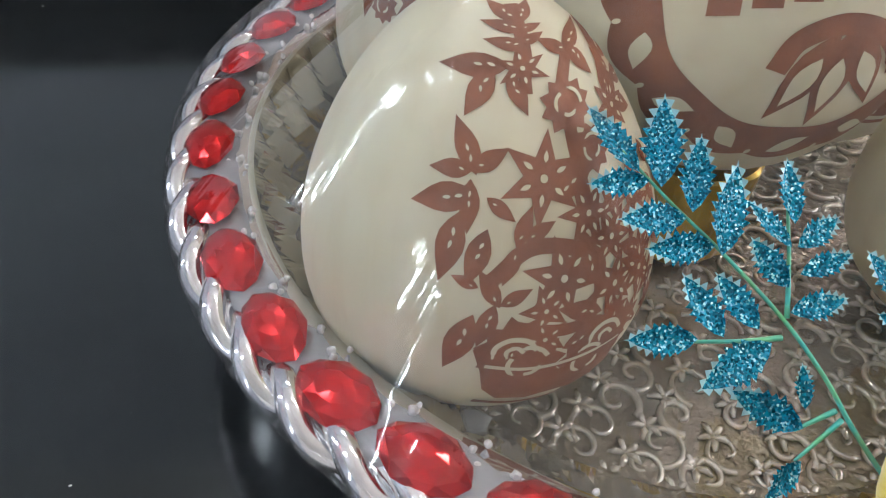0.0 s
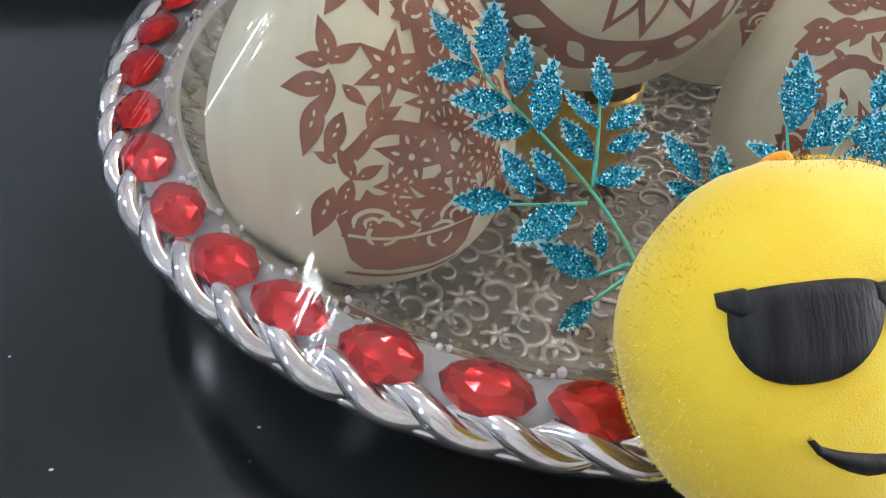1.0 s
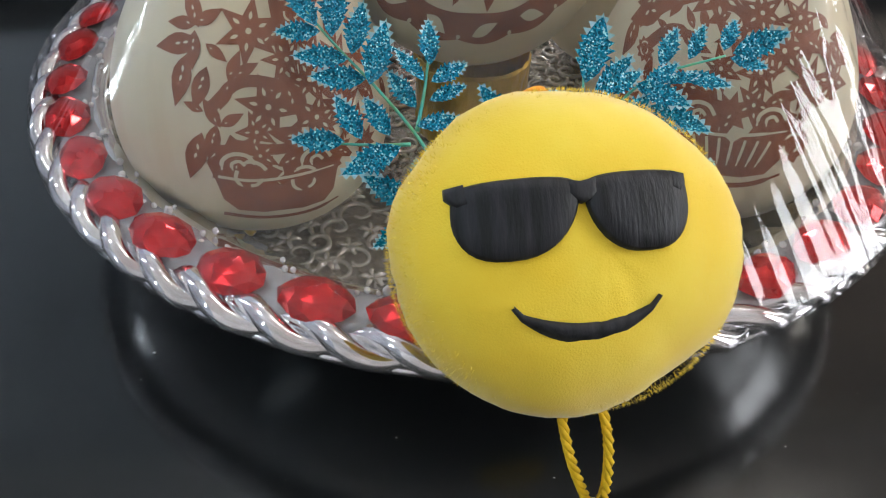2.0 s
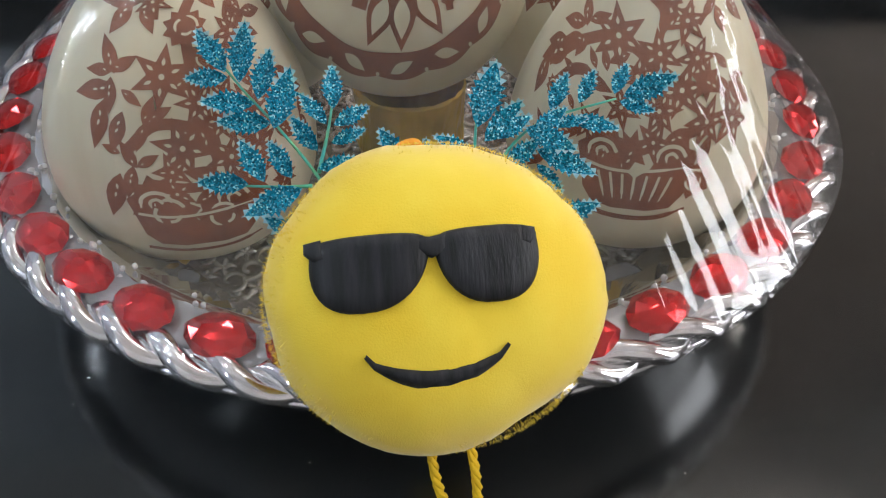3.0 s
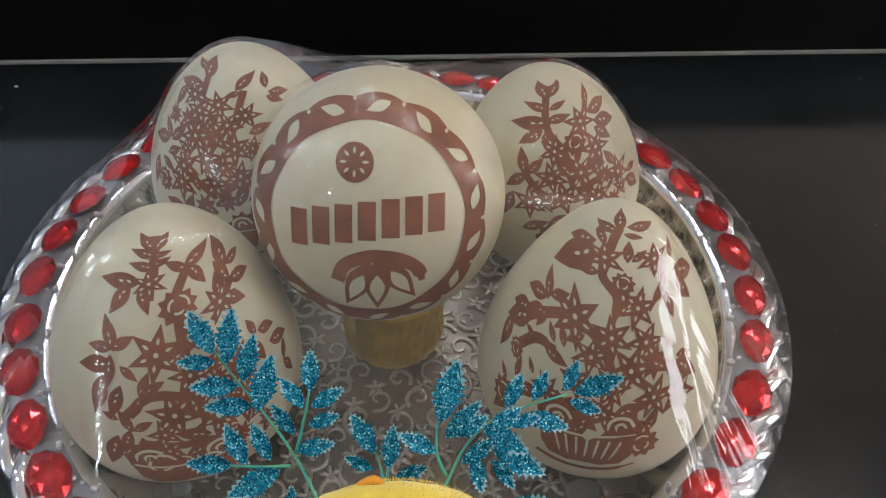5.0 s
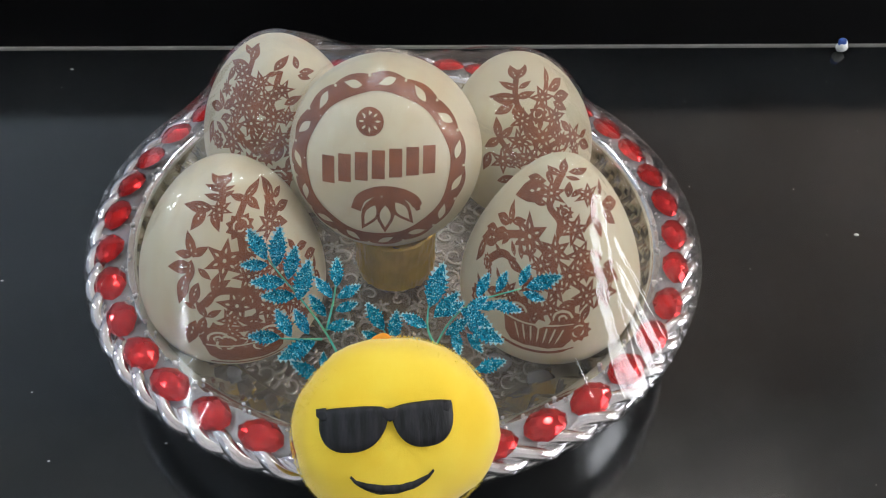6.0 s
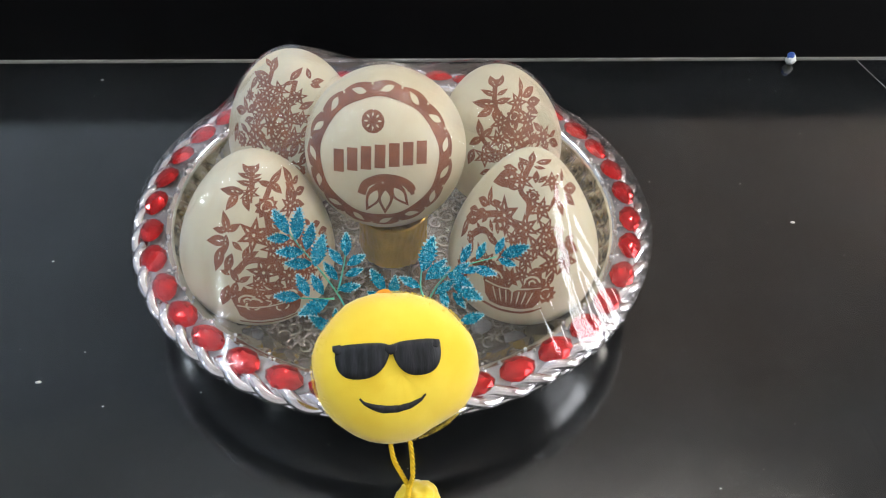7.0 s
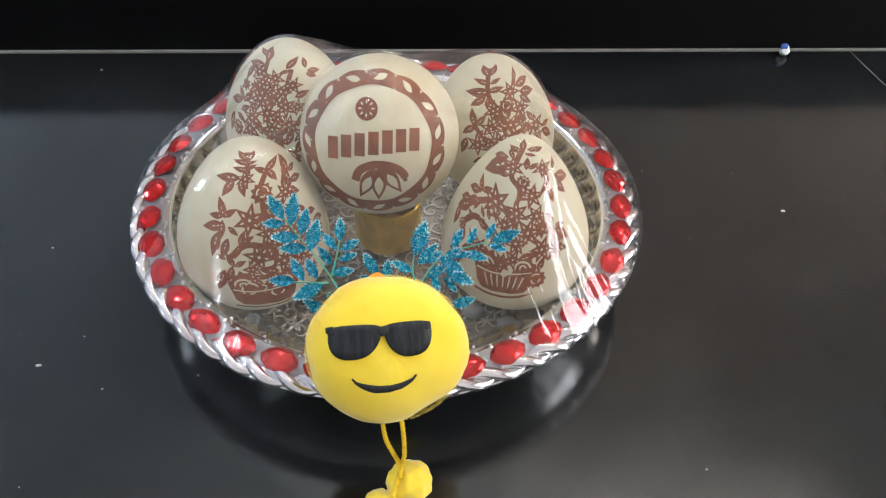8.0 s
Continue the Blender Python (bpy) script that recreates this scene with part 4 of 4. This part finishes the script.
bm = bmesh.new()
rows = []
for j in range(33):
    e = -math.pi / 2 + math.pi * j / 32
    rows.append([])
    for i in range(72):
        a = 2 * math.pi * i / 72
        ce = math.copysign(abs(math.cos(e)) ** 0.75, 1) if 0 < j < 32 else 0.002
        pinch = 1 + 0.012 * math.sin(3 * a + 1) + 0.008 * math.sin(7 * a)
        p = Vector((PW * ce * math.cos(a) * pinch, PD * math.copysign(abs(math.sin(e)) ** 0.95, math.sin(e)), PH * ce * math.sin(a) * pinch))
        swell = 0.03 * math.exp(-((a - 6.05) / 0.4) ** 2) - 0.045 * math.exp(-((a - 5.35) / 0.32) ** 2) + 0.03 * math.exp(-((a - 4.35) / 0.3) ** 2)
        p *= 1 + swell * ce ** 6
        p += p.normalized() * (0.0009 * noise.noise(p * 70) + 0.0005 * noise.noise(p * 260))
        rows[-1].append(bm.verts.new(p))
for p, q in zip(rows, rows[1:]):
    for i in range(72):
        bm.faces.new((p[i], p[(i + 1) % 72], q[(i + 1) % 72], q[i]))
bm.faces.new(rows[0])
bm.faces.new(rows[-1])
part("cushion", bm, MAT_PLUSH, plush, "soft yellow plush body")
pile = bmesh.new()
rng = random.Random(5)
for _ in range(7000):
    e, a = math.asin(rng.uniform(-0.5, 0.5)), rng.uniform(0, 2 * math.pi)
    ce = math.cos(e) ** 0.75
    p = Vector((PW * ce * math.cos(a), PD * math.copysign(abs(math.sin(e)) ** 0.95, math.sin(e)), PH * ce * math.sin(a)))
    out = Vector((p.x / PW ** 2, p.y / PD ** 2, p.z / PH ** 2)).normalized()
    d = (out + Vector([rng.uniform(-0.9, 0.9) for _ in range(3)])).normalized() * rng.uniform(0.0006, 0.0013)
    w = d.cross(out).normalized() * 0.00012
    p = p + out * 0.0001
    pile.faces.new([pile.verts.new(v) for v in (p - w, p + w, p + d)])
tagged(part("plush_fuzz", pile, MAT_PLUSH, plush, "short plush pile"), kind="stuff")


def patch(name, pts, label, center):
    """A padded embroidered patch from an outline in millimetres."""
    bm = bmesh.new()
    n = len(pts)
    rings = []
    for k, off in ((1.0, -0.0010), (1.0, 0.0012), (0.93, 0.0021), (0.6, 0.0023), (0.3, 0.0023)):
        rings.append([bm.verts.new(plush_at((center[0] + (x - center[0]) * k) / 1000, (center[1] + (y - center[1]) * k) / 1000, off)) for x, y in pts])
    for p, q in zip(rings, rings[1:]):
        for i in range(n):
            bm.faces.new((p[i], p[(i + 1) % n], q[(i + 1) % n], q[i]))
    bm.faces.new(rings[-1])
    return part(name, bm, MAT_BLACK, plush, label)


def lens(cx, cy, flip, wide=13.2):
    pts = []
    for i in range(40):
        a = 2 * math.pi * i / 40
        c, s = math.cos(a), math.sin(a)
        x = wide * math.copysign(abs(c) ** 0.8, c)
        y = (4.2 * abs(s) ** 0.45 if s > 0 else -13.2 * abs(s) ** 0.95)
        pts.append((cx + flip * (x - (1.8 * (s if s < 0 else 0) * -1)), cy + y + 0.05 * x * flip))
    return pts


patch("sunglass_lens", lens(-18.3, 10.6, 1), "black stitched sunglass lens", (-18.3, 8))
patch("sunglass_lens", lens(8.4, 11.8, -1, 12.2), "black stitched sunglass lens", (8.4, 9))
patch("sunglass_bridge", [(-7.9, 14.2), (-4.9, 13.8), (-1.1, 14.6), (-1.1, 11.2), (-2.7, 9.8), (-4.5, 9.0), (-6.1, 9.6), (-7.9, 11)], "black stitched bridge", (-4.5, 12))
patch("sunglass_temple", [(-32.7, 13.4), (-28.8, 14.2), (-28.3, 9.8), (-30.5, 9.0), (-32.7, 11)], "black stitched hinge end", (-30.5, 12))
patch("sunglass_temple", [(20.2, 15.4), (16.6, 16), (16.0, 11.8), (18.6, 11.2), (20.2, 13.2)], "black stitched hinge end", (18.2, 13.8))
arc = []
for i in range(17):
    t = i / 16 * 2 - 1
    arc.append((-3.8 + 16.6 * t, -20.7 + 7.6 * t * t + 0.5 * t + (1.0 if abs(t) > 0.97 else 0)))
for i in range(17):
    t = 1 - i / 16 * 2
    arc.append((-3.8 + 16.0 * t, -15.8 + 3.4 * t * t + 0.5 * t + (1.2 if abs(t) > 0.97 else 0)))
bm = bmesh.new()
lo, hi = arc[:17], arc[17:][::-1]
quads = []
for (x0, y0), (x1, y1) in zip(lo, hi):
    quads.append([bm.verts.new(plush_at((x0 + (x1 - x0) * k) / 1000, (y0 + (y1 - y0) * k) / 1000, o)) for k, o in ((0, -0.001), (0.05, 0.0007), (0.5, 0.0019), (0.95, 0.0007), (1, -0.001))])
for p, q in zip(quads, quads[1:]):
    for k in range(4):
        bm.faces.new((p[k], p[k + 1], q[k + 1], q[k]))
part("smile", bm, MAT_BLACK, plush, "black stitched smile")

# ribbon loop on top, cords and pompoms below, in the room's own axes
back = plush.matrix_world.inverted()
loose = lambda pts: [back @ Vector(p) for p in pts]
bm = tube(bezier(loose([(-0.0125, -0.138, 0.1065), (-0.0105, -0.137, 0.1105), (-0.0065, -0.1365, 0.1115), (-0.0045, -0.138, 0.1075)]), 6), 0.0016, 6)
part("ribbon_loop", bm, MAT_ORANGE, plush, "orange ribbon loop")


def cord(pts):
    """A plaited cord: three thin strands round the line."""
    line = bezier(pts, 14)
    bm = bmesh.new()
    for k in range(3):
        tw = []
        for i, p in enumerate(line):
            w = i * 0.75 + 2 * math.pi * k / 3
            tw.append(p + Vector((0.0007 * math.cos(w), 0.0005 * math.sin(w), 0.0007 * math.sin(w))))
        tube(tw, 0.0008, 5, False, bm)
    return bm


long_cord = part("cord", cord(loose([(-0.0065, -0.189, 0.060), (-0.0045, -0.198, 0.050), (0.0005, -0.201, 0.036), (0.0035, -0.203, 0.028), (0.002, -0.206, 0.0255), (-0.001, -0.217, 0.022)])), MAT_CORD, plush, "yellow plaited cord")
short_cord = part("cord", cord(loose([(0.0030, -0.187, 0.062), (0.0050, -0.197, 0.052), (0.0052, -0.202, 0.038), (0.0030, -0.204, 0.030), (0.0028, -0.208, 0.027)])), MAT_CORD, plush, "yellow plaited cord")
for n, (x, y, z, s) in enumerate(((0.0075, -0.2035, 0.0125, 0.0125), (-0.0075, -0.2175, 0.0105, 0.0108))):
    bm = bmesh.new()
    bmesh.ops.create_icosphere(bm, subdivisions=4, radius=1)
    for v in bm.verts:
        k = 1 + 0.16 * noise.noise(v.co * 2.2 + Vector((n * 5, 0, 0))) + 0.1 * noise.noise(v.co * 6)
        v.co = back @ Vector((x + v.co.x * s * k, y + v.co.y * s * k, z + v.co.z * s * k * 0.95))
    part("pompom", bm, MAT_PLUSH, (short_cord, long_cord)[n], "fluffy yellow pompom end")


# ---- small things on the table ----
bead = thing("bead", "small white bead with blue cap by the riser", "bead", pose(0.4215, 0.290, 0.0))
part("bead_body", blob(bmesh.new(), (0, 0, 0.0055), (0.0055, 0.0055, 0.0055), 11), MAT_WHITE, bead, "white bead")
part("bead_cap", blob(bmesh.new(), (-0.001, 0.001, 0.0095), (0.0042, 0.0042, 0.004), 12), MAT_BLUE, bead, "blue cap")
bm = bmesh.new()
rng = random.Random(21)
spots = [(-0.2311, -0.1039, 0.0018), (-0.2891, 0.2651, 0.0014), (0.3225, 0.0364, 0.0022), (-0.2565, 0.0073, 0.001), (0.1851, -0.1951, 0.0009), (-0.1856, -0.1241, 0.0007)]
spots += [(rng.uniform(-0.5, 0.55), rng.uniform(-0.3, 0.28), 0.0001 + 0.0005 * rng.random() ** 3) for _ in range(120)]
for n, (x, y, s) in enumerate(spots):
    if math.hypot(x, y) > 0.14:
        k = bmesh.ops.create_icosphere(bm, subdivisions=1, radius=1)["verts"]
        for v in k:
            v.co = Vector((x + v.co.x * s * rng.uniform(0.8, 1.4), y + v.co.y * s * 0.7, 0.0001 + max(-0.3, v.co.z) * s * 0.3))
tagged(part("dust_specks", bm, MAT_SPECK), "pale dust specks on the black table top", "dust", kind="stuff")
tagged(part("scratch", tube([(0.5, 0.297, 0.0), (0.502, 0.27, 0.0), (0.505, 0.235, 0.0), (0.512, 0.18, 0.0)], 0.0004, 5), MAT_TRIM), "thin pale scratch line on the table top", "scratch", kind="structure")
